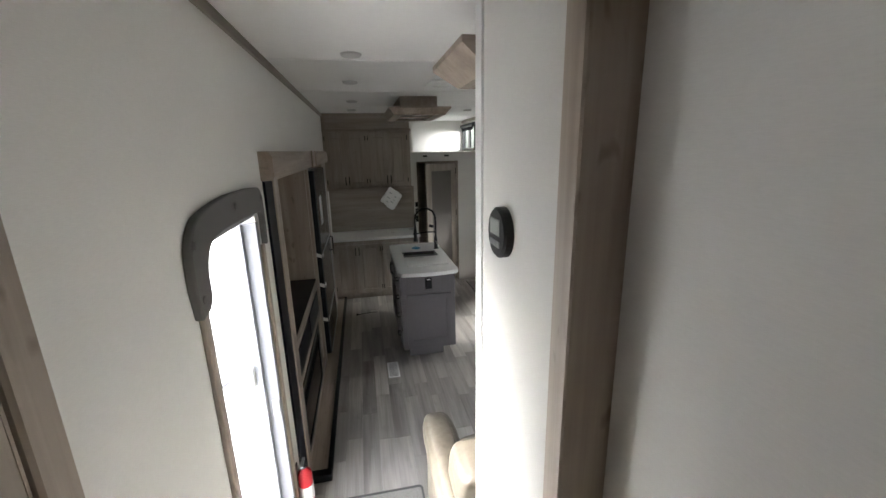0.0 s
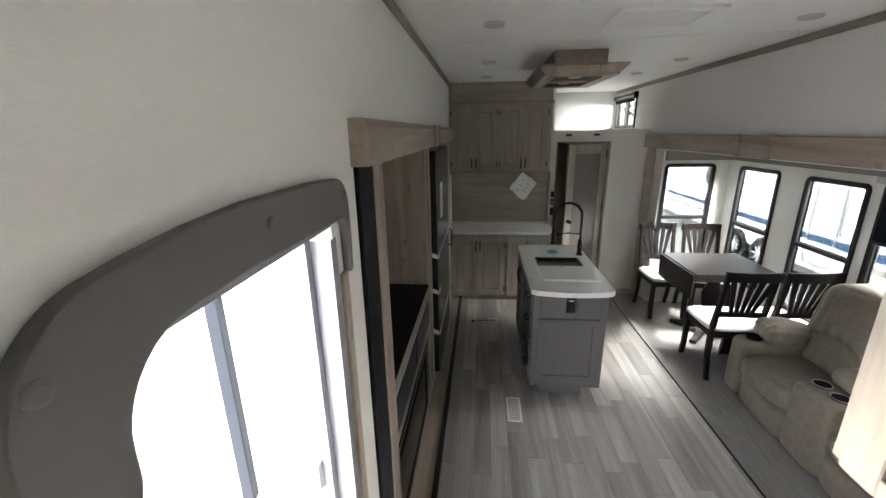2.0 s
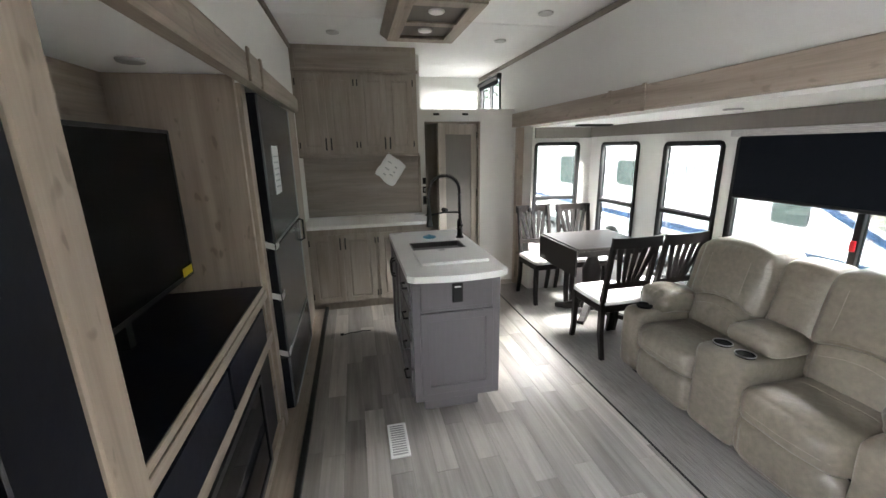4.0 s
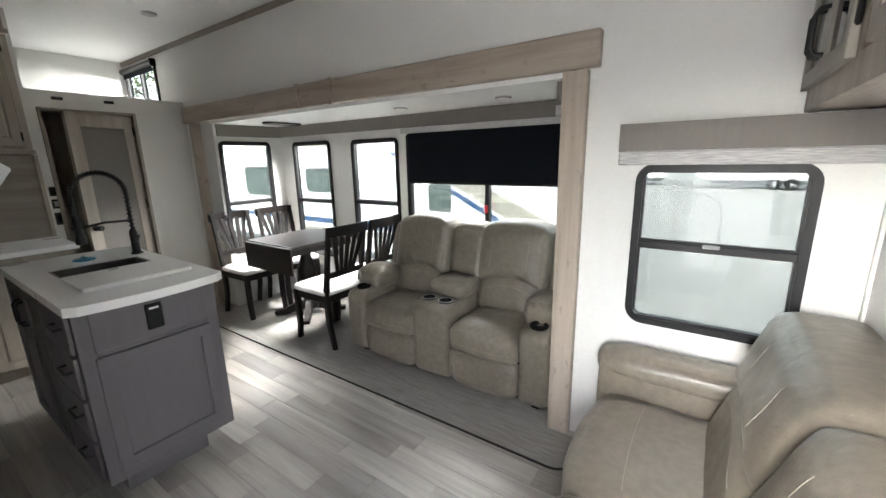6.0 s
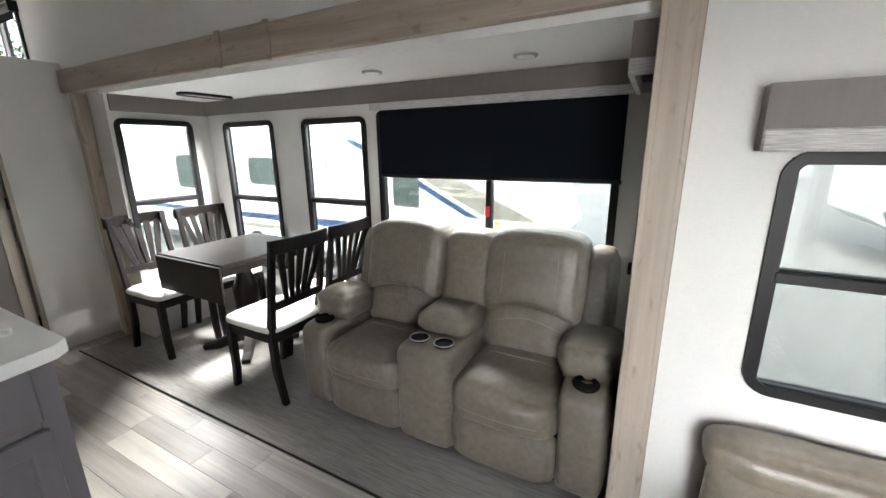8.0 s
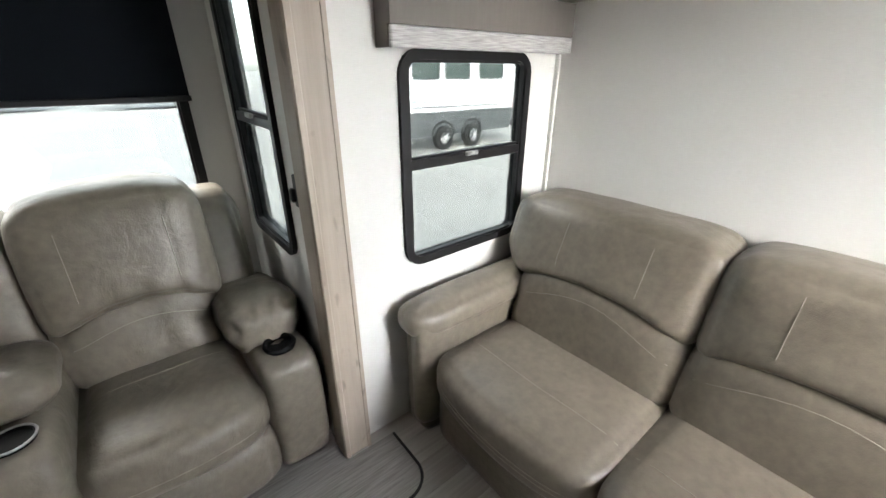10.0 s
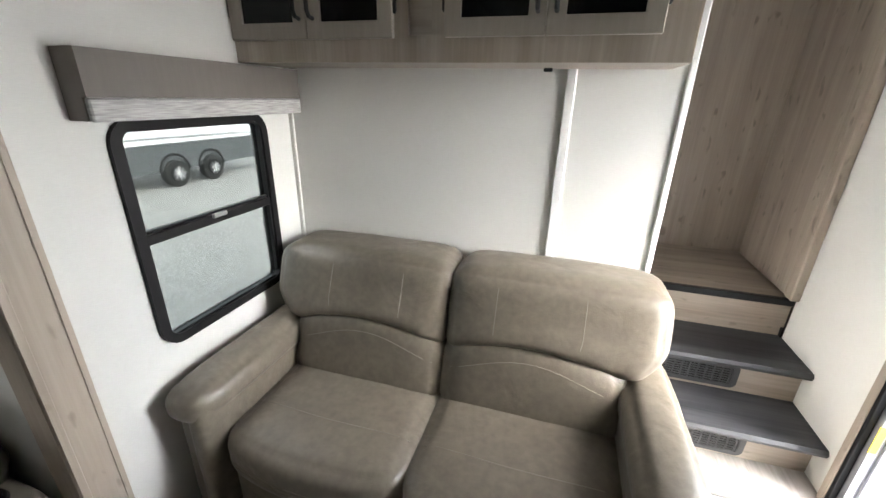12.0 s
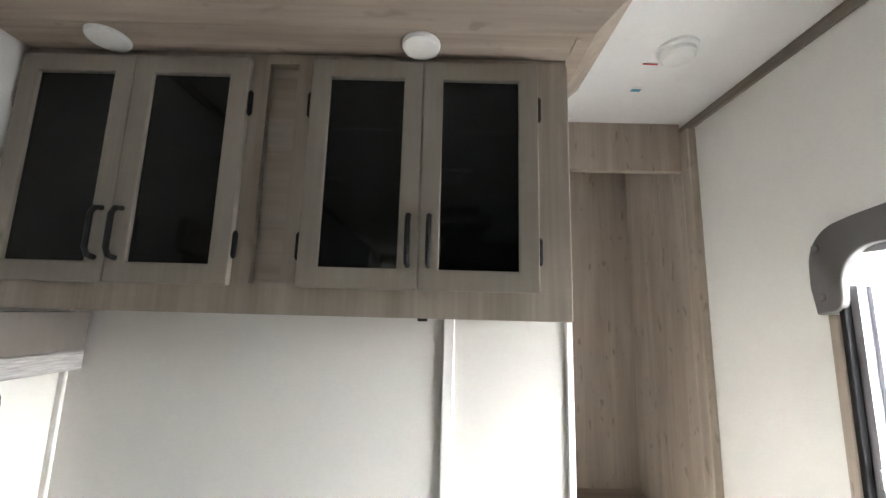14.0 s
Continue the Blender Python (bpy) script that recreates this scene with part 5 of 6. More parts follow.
    for i in range(nn):
        t_ = i / (nn - 1) * (len(arc) - 1)
        k = min(int(t_), len(arc) - 2)
        p0, p1 = Vector(arc[k]), Vector(arc[k + 1])
        p = p0.lerp(p1, t_ - k)
        dr = (p1 - p0).normalized()
        sd_ = Vector((0, 1, 0))
        up_ = dr.cross(sd_)
        a = i * 0.9
        coil.append(p + 0.0145 * (math.cos(a) * sd_ + math.sin(a) * up_))
    part("spring", tube(coil, 0.003, 5), M_BLACK, fc)
    part("sprayer", lathe([(0.012, 0.26), (0.018, 0.23), (0.02, 0.15), (0.026, 0.11), (0.024, 0.10)], 16), M_BLACK, fc).matrix_basis = pose(-0.24, 0, 0)
    part("support_arm", tube([(0, 0, 0.20), (-0.12, 0, 0.205), (-0.225, 0, 0.19)], 0.007, 8), M_BLACK, fc)
    part("dock", tube([(-0.24 + 0.026 * math.cos(a * math.pi / 8), 0.026 * math.sin(a * math.pi / 8), 0.19) for a in range(16)], 0.005, 6, True), M_BLACK, fc)
    bl = thing("drain_strainer", (1.24, 6.17, 0.946), "flat blue plastic drain cover", "drain cover")
    part("disc", lathe([(0.05, 0), (0.052, 0.004), (0.046, 0.009), (0.01, 0.011)], 24), M_BLUE, bl)
    part("grip", box(-0.008, -0.03, 0.011, 0.008, 0.03, 0.02, 0.003), M_BLUE, bl)


island()

# ---- ceiling light box over the island ----
hb = thing("ceiling_light_box", (1.25, 5.98, ZC), "greige wood ceiling box with two dark light panels", "ceiling light")
bm = bmesh.new()
prof = [(0.18, 0.37, -0.001), (0.18, 0.37, -0.105), (0.295, 0.485, -0.105), (0.295, 0.485, -0.12), (0.25, 0.44, -0.165)]
rings = [[bm.verts.new((sx * a, sy * b, z)) for sx, sy in ((-1, -1), (1, -1), (1, 1), (-1, 1))] for a, b, z in prof]
for r0, r1 in zip(rings, rings[1:]):
    for j in range(4):
        bm.faces.new((r0[j], r0[(j + 1) % 4], r1[(j + 1) % 4], r1[j]))
bm.faces.new(rings[0])
part("cove", bm, M_WOODY, hb)
part("face_frame", boxes((-0.25, -0.44, -0.175, -0.165, 0.44, -0.165), (0.165, -0.44, -0.175, 0.25, 0.44, -0.165), (-0.165, -0.44, -0.175, 0.165, -0.35, -0.165), (-0.165, 0.35, -0.175, 0.165, 0.44, -0.165), (-0.165, -0.035, -0.175, 0.165, 0.035, -0.165)), M_WOODY, hb)
part("recess", box(-0.17, -0.36, -0.150, 0.17, 0.36, -0.145), M_VAL, hb, "dark recessed panel")
for y in (-0.2, 0.2):
    l = part("lamp", lathe([(0.05, 0.0), (0.05, -0.008), (0.042, -0.014), (0.01, -0.016)], 24), M_LENS, hb, "round white lamp lens")
    l.matrix_basis = pose(0, y, -0.150)
av = thing("ceiling_air_vent", (1.45, 4.83, ZC), "flat white slotted ceiling air grille", "vent")
part("frame", ring(rounded(-0.24, -0.17, 0.24, 0.17, 0.02), rounded(-0.19, -0.12, 0.19, 0.12, 0.01), "z", -0.014, -0.0005), M_WHITE, av)
for k in range(9):
    part("slat", box(-0.185, -0.115 + k * 0.026, -0.010, 0.185, -0.100 + k * 0.026, -0.004), M_WHITE, av)
part("backing", box(-0.19, -0.12, -0.003, 0.19, 0.12, -0.001), M_GREYP, av)

# floor register
fr = thing("floor_register", (0.835, 5.11, 0.004), "cream slotted metal floor register", "vent")
part("plate", box(-0.055, -0.14, 0.0, 0.055, 0.14, 0.006, 0.003), M_WHITE, fr)
for k in range(13):
    part("slot", box(-0.04, -0.118 + k * 0.019, 0.0062, 0.04, -0.110 + k * 0.019, 0.0072), M_GREYP, fr)

# ---- rear doorway ----
struct("trim_rear_door", boxes((1.485, YB - 0.014, 0, 1.51, YB + 0.05, 1.912), (2.10, YB - 0.014, 0, 2.125, YB + 0.05, 1.912), (1.51, YB - 0.014, 1.887, 2.10, YB + 0.05, 1.912), bevel=0.002), M_CAB, "greige wood frame of the rear doorway", "trim")
dr = thing("rear_door", (2.095, YB + 0.052, 0.01), "panelled greige wood rear door, ajar", "door", rz=205, kind="structure")
part("leaf", boxes((0, 0, 0, 0.10, 0.03, 1.87), (0.47, 0, 0, 0.57, 0.03, 1.87), (0.10, 0, 0, 0.47, 0.03, 0.12), (0.10, 0, 1.76, 0.47, 0.03, 1.87), bevel=0.002), M_CAB, dr)
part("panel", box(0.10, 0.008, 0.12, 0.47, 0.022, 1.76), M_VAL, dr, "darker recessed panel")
for z in (0.25, 1.1, 1.75):
    part("hinge", box(-0.006, 0.028, z - 0.04, 0.02, 0.036, z + 0.04, 0.002), M_BLACK, dr)
part("door_knob", lathe([(0.025, 0), (0.025, 0.008), (0.01, 0.014), (0.01, 0.03), (0.025, 0.045), (0.02, 0.062)], 16, "y"), M_BLACK, dr, "black door knob").matrix_basis = pose(0.52, 0.03, 0.95)
struct("wall_rear_room_side", box(1.45, 8.4, 0, 2.5, 8.45, 2.0), M_CAB, "greige wood wall of the rear room", "wall")
for x in (1.62, 1.95):
    p = thing("loft_latch", (x, YB, 1.99), "small black latch below the loft opening", "latch", "loft latches")
    part("plate", box(-0.035, -0.008, -0.012, 0.035, -0.0005, 0.012, 0.003), M_BLACK, p)
    part("knob", box(-0.015, -0.014, -0.006, 0.015, -0.008, 0.006, 0.002), M_BLACK, p)
ls = thing("roller_shade", (XR - 0.03, 8.5, 2.44), "black roller shade rolled up over the loft window", "shade")
part("roller", tube([(0, -0.40, 0.03), (0, 0.40, 0.03)], 0.03, 12), M_BLACK, ls)
part("cloth", box(-0.003, -0.38, -0.05, 0.001, 0.38, 0.02), M_SHADE, ls)
part("bracket", box(-0.03, -0.415, -0.01, 0.028, -0.40, 0.065, 0.003), M_BLACK, ls)

# ---- media slide-out ----
def media():
    c = thing("media_cabinet", (XL, 4.62, 0), "greige wood media cabinet with a black-filmed ledge", "cabinet")
    part("side_panel", box(-0.55, 0.70, 0.0, -0.012, 0.735, 1.98), M_WOOD, c)
    part("stile", box(-0.03, 0.735, 0.0, 0.01, 0.82, 1.95, 0.003), M_WOOD, c)
    part("stile", box(-0.03, -0.69, 0.0, 0.005, -0.62, 1.95, 0.003), M_WOOD, c)
    part("near_panel", box(-0.55, -0.69, 0.0, -0.031, -0.66, 1.98), M_WOOD, c)
    part("back_panel", box(-0.56, -0.66, 0.93, -0.545, 0.70, 1.98), M_WOODY, c)
    part("ledge", box(-0.545, -0.66, 0.90, 0.0, 0.70, 0.93, 0.003), M_WOODY, c)
    part("ledge_film", box(-0.54, -0.655, 0.9305, -0.004, 0.695, 0.936, 0.002), M_NAVY, c, "glossy dark protective film")
    part("rail", box(-0.02, -0.62, 0.855, 0.004, 0.734, 0.899, 0.002), M_WOODY, c)
    part("mid_rail", box(-0.02, -0.62, 0.60, 0.004, 0.734, 0.66, 0.002), M_WOODY, c)
    part("bottom_rail", box(-0.02, -0.62, 0.02, 0.004, 0.734, 0.10, 0.002), M_WOODY, c)
    part("lower_body", box(-0.54, -0.66, 0.02, -0.025, 0.70, 0.895), M_NAVY, c)
    f = thing("electric_fireplace", (XL, 4.62, 0), "black glass electric fireplace in the media cabinet", "fireplace")
    part("glass", box(-0.018, -0.58, 0.12, 0.006, 0.36, 0.58, 0.003), M_DGLASS, f)
    part("bezel", ring([(-0.60, 0.105), (0.38, 0.105), (0.38, 0.595), (-0.60, 0.595)], [(-0.57, 0.135), (0.35, 0.135), (0.35, 0.565), (-0.57, 0.565)], "x", -0.01, 0.012), M_BLACK, f)
    for k, y in enumerate((-0.30, 0.30)):
        fd = part("flap_door", box(-0.018, y - 0.29, 0.665, 0.008, y + 0.29, 0.85, 0.004), M_NAVY, c, "dark glossy flap door")
    tv = thing("television", (-0.15, 4.66, 1.05), "large black flat television with a yellow sticker", "television")
    part("screen", box(0.0, -0.56, 0.0, 0.03, 0.60, 0.68, 0.006, 2), M_SCREEN, tv)
    part("bezel", ring(rounded(-0.56, 0.0, 0.60, 0.68, 0.01, 2), rounded(-0.545, 0.02, 0.585, 0.665, 0.005, 2), "x", 0.028, 0.034), M_BLACK, tv)
    part("sticker", box(0.0345, 0.48, 0.015, 0.036, 0.585, 0.055), M_YELLOW, tv, "yellow energy sticker")
    part("mount", box(-0.40, -0.15, 0.2, 0.0, 0.15, 0.5, 0.004), M_BLACK, tv)
    part("stand", boxes((-0.02, 0.0, -0.10, 0.02, 0.04, 0.0)), M_BLACK, tv)
    disc("puck_light", (-0.12, 5.05, 1.985), "flat grey light in the slide-out ceiling", 0.05, M_GREYP, M_GREYP)


media()


def fridge():
    f = thing("refrigerator", (XL + 0.014, 5.955, 0.02), "grey glass-door refrigerator wrapped in shipping straps", "refrigerator")
    part("body", box(-0.60, -0.50, 0.04, -0.062, 0.50, 1.90, 0.006), M_BLACK, f)
    for z0, z1 in ((1.10, 1.90), (0.42, 1.085), (0.06, 0.41)):
        d = part("door", box(-0.06, -0.498, z0, 0.045, 0.495, z1, 0.008, 2), M_FRIDGE, f)
        part("edge_trim", box(0.046, 0.465, z0 + 0.01, 0.05, 0.492, z1 - 0.01), M_STEEL, d)
        part("grip", box(0.0455, -0.47, z0 + 0.004, 0.052, 0.455, z0 + 0.018, 0.002), M_STEEL, d)
        part("side_film", box(-0.058, -0.5045, z0 + 0.004, 0.036, -0.499, z1 - 0.004, 0.001), M_NAVY, d, "black protective film")
    for z in (1.10, 0.80, 0.44):
        part("strap", prism([(-0.055, z + 0.045), (0.040, z + 0.01), (0.040, z - 0.025), (-0.055, z + 0.010)], "y", -0.5075, -0.505), M_WHITE, f, "white shipping strap")
        part("strap_end", box(0.0462, -0.50, z - 0.025, 0.0485, -0.42, z + 0.010), M_WHITE, f, "white shipping strap")
    part("info_sheet", box(0.0462, -0.30, 1.36, 0.0485, -0.12, 1.64), M_PAPER, f, "white printed information sheet")
    pr = bmesh.new()
    for k in range(6):
        add(pr, box(0.0486, -0.28, 1.40 + k * 0.035, 0.0492, -0.15 + 0.01 * (k % 2), 1.408 + k * 0.035))
    part("print", pr, M_PRINT, f)
    part("handle", tube([(0.045, 0.45, 0.92), (0.075, 0.45, 0.93), (0.075, 0.45, 1.08), (0.045, 0.45, 1.09)], 0.009, 8), M_BLACK, f)
    cb = thing("loose_cable", (0.62, 6.55, 0.006), "short black cable lying on the floor", "cable")
    part("wire", tube([(-0.12, 0, 0.004), (-0.05, 0.03, 0.004), (0.0, 0.02, 0.006), (0.05, 0.045, 0.004), (0.12, 0.03, 0.004)], 0.004, 6), M_BLACK, cb)
    part("plug", box(-0.15, -0.012, 0.0, -0.12, 0.012, 0.018, 0.004), M_BLACK, cb)


fridge()
# ---- entry ----
outer = [(2.742, 1.650), (2.728, 1.74), (2.730, 1.80)] + [(2.86 - 0.13 * math.cos(radians(a)), 1.80 + 0.135 * math.sin(radians(a))) for a in range(10, 81, 5)] + [(2.885, 1.942), (2.93, 1.948), (2.98, 1.954), (3.10, 1.962), (3.35, 1.962), (3.48, 1.955)] + [(3.49 + 0.08 * math.sin(radians(a)), 1.875 + 0.08 * math.cos(radians(a))) for a in range(15, 91, 15)] + [(3.572, 1.78), (3.566, 1.69)]
inner = [(3.548, 1.685), (3.546, 1.76)] + [(3.50 + 0.046 * math.cos(radians(a)), 1.80 + 0.046 * math.sin(radians(a))) for a in range(0, 91, 15)] + [(3.30, 1.852), (3.10, 1.856), (2.96, 1.852)] + [(2.94 - 0.11 * math.sin(radians(a)), 1.74 + 0.11 * math.cos(radians(a))) for a in range(0, 91, 10)] + [(2.829, 1.70), (2.822, 1.678), (2.800, 1.660)]
df = thing("entry_door_frame", (XL, 0.012, -0.012), "moulded grey plastic arch round the entry doorway", "door frame", kind="structure")
part("arch", prism([(y, z) for y, z in outer + inner], "x", 0.0, 0.026, 0.005), M_FRAMEG, df)
for y, z in ((2.762, 1.86), (2.765, 1.705), (3.158, 1.915), (3.535, 1.905)):
    part("screw_cap", lathe([(0.013, 0.026), (0.013, 0.029), (0.008, 0.031)], 14, "x"), M_FRAMEG, df).matrix_basis = pose(0, y, z)
part("casing", box(0.0, 2.765, 0, 0.016, 2.80, 1.652, 0.003), M_WOOD, df, "greige wood casing strip")
part("casing_far", box(0.0, 3.515, 0, 0.014, 3.552, 1.69, 0.003), M_WOOD, df, "greige wood casing strip")
part("jamb_near", box(-0.013, 2.798, -0.04, 0.012, 2.815, 1.70, 0.002), M_BLACKM, df)
part("jamb_metal", boxes((-0.085, 2.798, -0.04, -0.058, 2.835, 1.74), (-0.058, 2.798, -0.04, -0.038, 2.824, 1.74), (-0.038, 2.798, -0.04, -0.014, 2.836, 1.74)), M_JAMB, df, "aluminium door jamb")
part("jamb_far", boxes((-0.08, 3.46, -0.04, 0.006, 3.50, 1.80), (-0.08, 3.43, -0.04, -0.05, 3.46, 1.80)), M_JAMB, df, "aluminium door jamb")
part("head", box(-0.08, 2.80, 1.83, 0.0, 3.50, 1.875), M_JAMB, df)
part("sill", box(-0.13, 2.80, -0.05, 0.03, 3.50, 0.008, 0.004), M_ALU, df, "ribbed metal door sill")
for z in (0.62, 0.74, 0.98, 1.18):
    part("strike_plate", box(-0.03, 2.8352, z, -0.004, 2.842, z + 0.05, 0.002), M_STEEL, df)
part("strike_far", box(-0.03, 3.452, 0.83, 0.002, 3.4598, 0.92, 0.002), M_STEEL, df)
part("warning_label", box(-0.03, 2.8425, 0.34, -0.005, 2.845, 0.46), M_YELLOW, df, "yellow warning label")
gh = thing("grab_handle", (XL - 0.09, 3.44, 1.06), "bent grey metal grab handle outside the doorway", "grab handle")
part("bar", tube([(0, 0, 0.03), (-0.05, -0.02, 0.035), (-0.12, -0.10, 0.02), (-0.16, -0.22, -0.06), (-0.165, -0.25, -0.16), (-0.165, -0.25, -0.75)], 0.013, 10), M_JAMB, gh)
part("bracket", box(-0.02, -0.03, -0.05, 0.012, 0.015, 0.06, 0.006), M_WHITE, gh)
aw = thing("awning_arm", (-0.30, 3.64, 0), "dark metal awning arm standing outside the doorway", "awning arm")
arm = box(-0.025, -0.022, -0.75, 0.025, 0.022, 2.05, 0.004)
part("channel", arm, M_POLE, aw)
for k in range(12):
    part("rivet", lathe([(0.004, 0), (0.003, 0.003)], 8, "x"), M_ALU, aw).matrix_basis = pose(0.025, 0.012, 0.4 + 0.11 * k)
part("foot", box(-0.04, -0.03, -0.95, 0.04, 0.03, -0.75, 0.004), M_POLE, aw)
fp = thing("entry_step", (0.12, 3.15, 0.008), "black folding metal step plate in the doorway", "step")
part("plate", box(-0.24, -0.32, 0.0, 0.10, 0.32, 0.012, 0.004), M_FRAMEG, fp)
for k in range(3):
    part("bolt", lathe([(0.007, 0.012), (0.006, 0.015)], 10), M_BLACK, fp).matrix_basis = pose(0.06, -0.26 + 0.02 * k, 0)
part("hinge_bar", tube([(0.10, -0.30, 0.012), (0.10, 0.30, 0.012)], 0.010, 8), M_BLACK, fp)
fx = thing("fire_extinguisher", (XL + 0.045, 3.615, 0.10), "small red fire extinguisher with a white label", "fire extinguisher")
part("cylinder", lathe([(0.03, 0), (0.04, 0.01), (0.04, 0.21), (0.034, 0.235), (0.016, 0.25), (0.014, 0.265)], 20), M_RED, fx, smooth=True)
part("label_band", lathe([(0.0408, 0.06), (0.0408, 0.15)], 20), M_WHITE, fx, "white printed label")
part("valve", boxes((-0.014, -0.014, 0.262, 0.014, 0.014, 0.295), (-0.012, -0.045, 0.285, 0.012, 0.02, 0.30)), M_BLACK, fx)
part("lever", box(-0.009, -0.06, 0.303, 0.009, 0.02, 0.311, 0.002), M_STEEL, fx)
part("bracket", box(-0.045, -0.025, 0.03, -0.038, 0.025, 0.28), M_BLACK, fx)
mt = thing("door_mat", (0.62, 3.30, 0.001), "cream shag door mat with a dark bound edge", "mat")
mat_bm = bmesh.new()
bmesh.ops.create_grid(mat_bm, x_segments=60, y_segments=80, size=0.5)
for vtx in mat_bm.verts:
    e = min(0.5 - abs(vtx.co.x), 0.5 - abs(vtx.co.y))
    vtx.co = Vector((vtx.co.x * 0.55, vtx.co.y * 0.78, 0.004 + (0.010 + 0.006 * noise.noise(vtx.co * 60)) * min(1, e * 40)))
part("shag", mat_bm, M_RUG, mt)
part("binding", ring(rounded(-0.285, -0.40, 0.285, 0.40, 0.03), rounded(-0.272, -0.387, 0.272, 0.387, 0.025), "z", 0.0, 0.010), M_FRAMEG, mt)

# ---- the lot outside ----
def wheel(parent, x, y, z, side, r=0.36):
    w = part("wheel", lathe([(r * 0.62, -0.10), (r * 0.95, -0.10), (r, -0.07), (r, 0.07), (r * 0.95, 0.10), (r * 0.62, 0.10)], 28, "x"), M_TYRE, parent)
    w.matrix_basis = pose(x, y, z)
    part("rim", lathe([(r * 0.62, 0.0), (r * 0.62, 0.09), (r * 0.56, 0.10), (r * 0.5, 0.05), (0.05, 0.05)], 20, "x"), M_BLACK, w).matrix_basis = pose(side * 0.06, 0, 0, 0, 0, 180 if side < 0 else 0)
    sp = bmesh.new()
    for k in range(8):
        b = box(0.055, -0.016, 0.03, 0.085, 0.016, r * 0.57)
        b.transform(pose(0, 0, 0, 45 * k, 0, 0))
        add(sp, b)
    add(sp, lathe([(0.06, 0.05), (0.06, 0.095), (0.03, 0.10)], 14, "x"))
    part("spokes", sp, M_ALLOY, w).matrix_basis = pose(side * 0.062, 0, 0, 0, 0, 180 if side < 0 else 0)


def pane(parent, x, side, y0, z0, y1, z1, r=0.06, split=True):
    w = part("window", ring(rounded(y0, z0, y1, z1, r), rounded(y0 + 0.03, z0 + 0.03, y1 - 0.03, z1 - 0.03, max(0.01, r - 0.03)), "x", x, x + side * 0.02), M_RVG, parent)
    part("pane", prism(rounded(y0 + 0.03, z0 + 0.03, y1 - 0.03, z1 - 0.03, max(0.01, r - 0.03)), "x", x + side * 0.004, x + side * 0.012), M_RVWIN, w)
    if split:
        part("rail", box(min(x, x + side * 0.018), (y0 + y1) / 2 - 0.012, z0 + 0.03, max(x, x + side * 0.018), (y0 + y1) / 2 + 0.012, z1 - 0.03), M_RVG, w)


def trailer_near():
    t = thing("travel_trailer", (6.6, 0, -0.95), "white travel trailer with tan and blue stripes, parked alongside", "trailer")
    part("body", prism([(5.2, 0.75), (5.0, 1.1), (5.9, 3.2), (6.3, 3.35), (16.5, 3.35), (16.5, 0.45), (6.0, 0.45)], "x", 0.0, 2.4, 0.04), M_RVW, t)
    def stripe(pts, m):
        part("stripe", prism(pts, "x", -0.006, -0.001), m, t)
    stripe([(5.25, 1.35), (6.0, 1.35), (8.2, 2.45), (7.6, 2.45)], M_RVT)
    stripe([(6.15, 1.35), (6.35, 1.35), (8.7, 2.55), (8.5, 2.55)], M_RVB)
    stripe([(5.3, 0.95), (16.0, 1.02), (16.0, 1.10), (5.3, 1.12)], M_RVB)
    stripe([(5.3, 0.78), (16.0, 0.80), (16.0, 0.87), (5.3, 0.90)], M_RVT)
    stripe([(9.5, 2.62), (11.4, 2.75), (11.4, 2.82), (9.5, 2.74)], M_RVT)
    for y, h in ((8.75, 0.26), (8.95, 0.26), (9.12, 0.26), (9.30, 0.26)):
        part("lettering_bar", prism([(y, 2.0), (y + 0.035, 2.0), (y + 0.08, 2.0 + h), (y + 0.045, 2.0 + h)], "x", -0.006, -0.001), M_RVG, t)
    pane(t, 0.0, -1, 10.4, 1.70, 11.3, 2.25, 0.12)
    pane(t, 0.0, -1, 12.6, 1.55, 13.9, 2.30, 0.12)
    pane(t, 0.0, -1, 7.2, 1.45, 7.7, 1.95, 0.05, False)
    d = part("entry_door", ring(rounded(9.62, 0.55, 10.25, 2.45, 0.1), rounded(9.66, 0.59, 10.21, 2.41, 0.07), "x", -0.014, -0.001), M_GREYP, t)
    part("grab_rail", tube([(-0.02, 9.5, 1.2), (-0.08, 9.5, 1.25), (-0.08, 9.5, 1.9), (-0.02, 9.5, 1.95)], 0.015, 8), M_ALU, d)
    part("marker_light", box(-0.03, 5.32, 1.02, 0.0, 5.44, 1.1, 0.01), M_RED, t, "red marker lamp")
    part("clearance_light", box(-0.03, 4.2 + 1.6, 1.28, 0.0, 5.9, 1.32, 0.008), M_YELLOW, t, "amber marker lamp")
    part("antenna", lathe([(0.12, 0), (0.16, 0.05), (0.12, 0.12), (0.02, 0.16)], 16), M_GREYP, t).matrix_basis = pose(0.4, 9.2, 3.35)
    for y in (11.3, 12.15):
        wheel(t, 0.08, y, 0.36, -1)
    part("skirt", box(0.05, 6.2, 0.30, 2.3, 16.3, 0.46), M_RVG, t)
    part("jack", box(0.1, 7.0, 0.0, 0.2, 7.1, 0.46), M_BLACK, t)


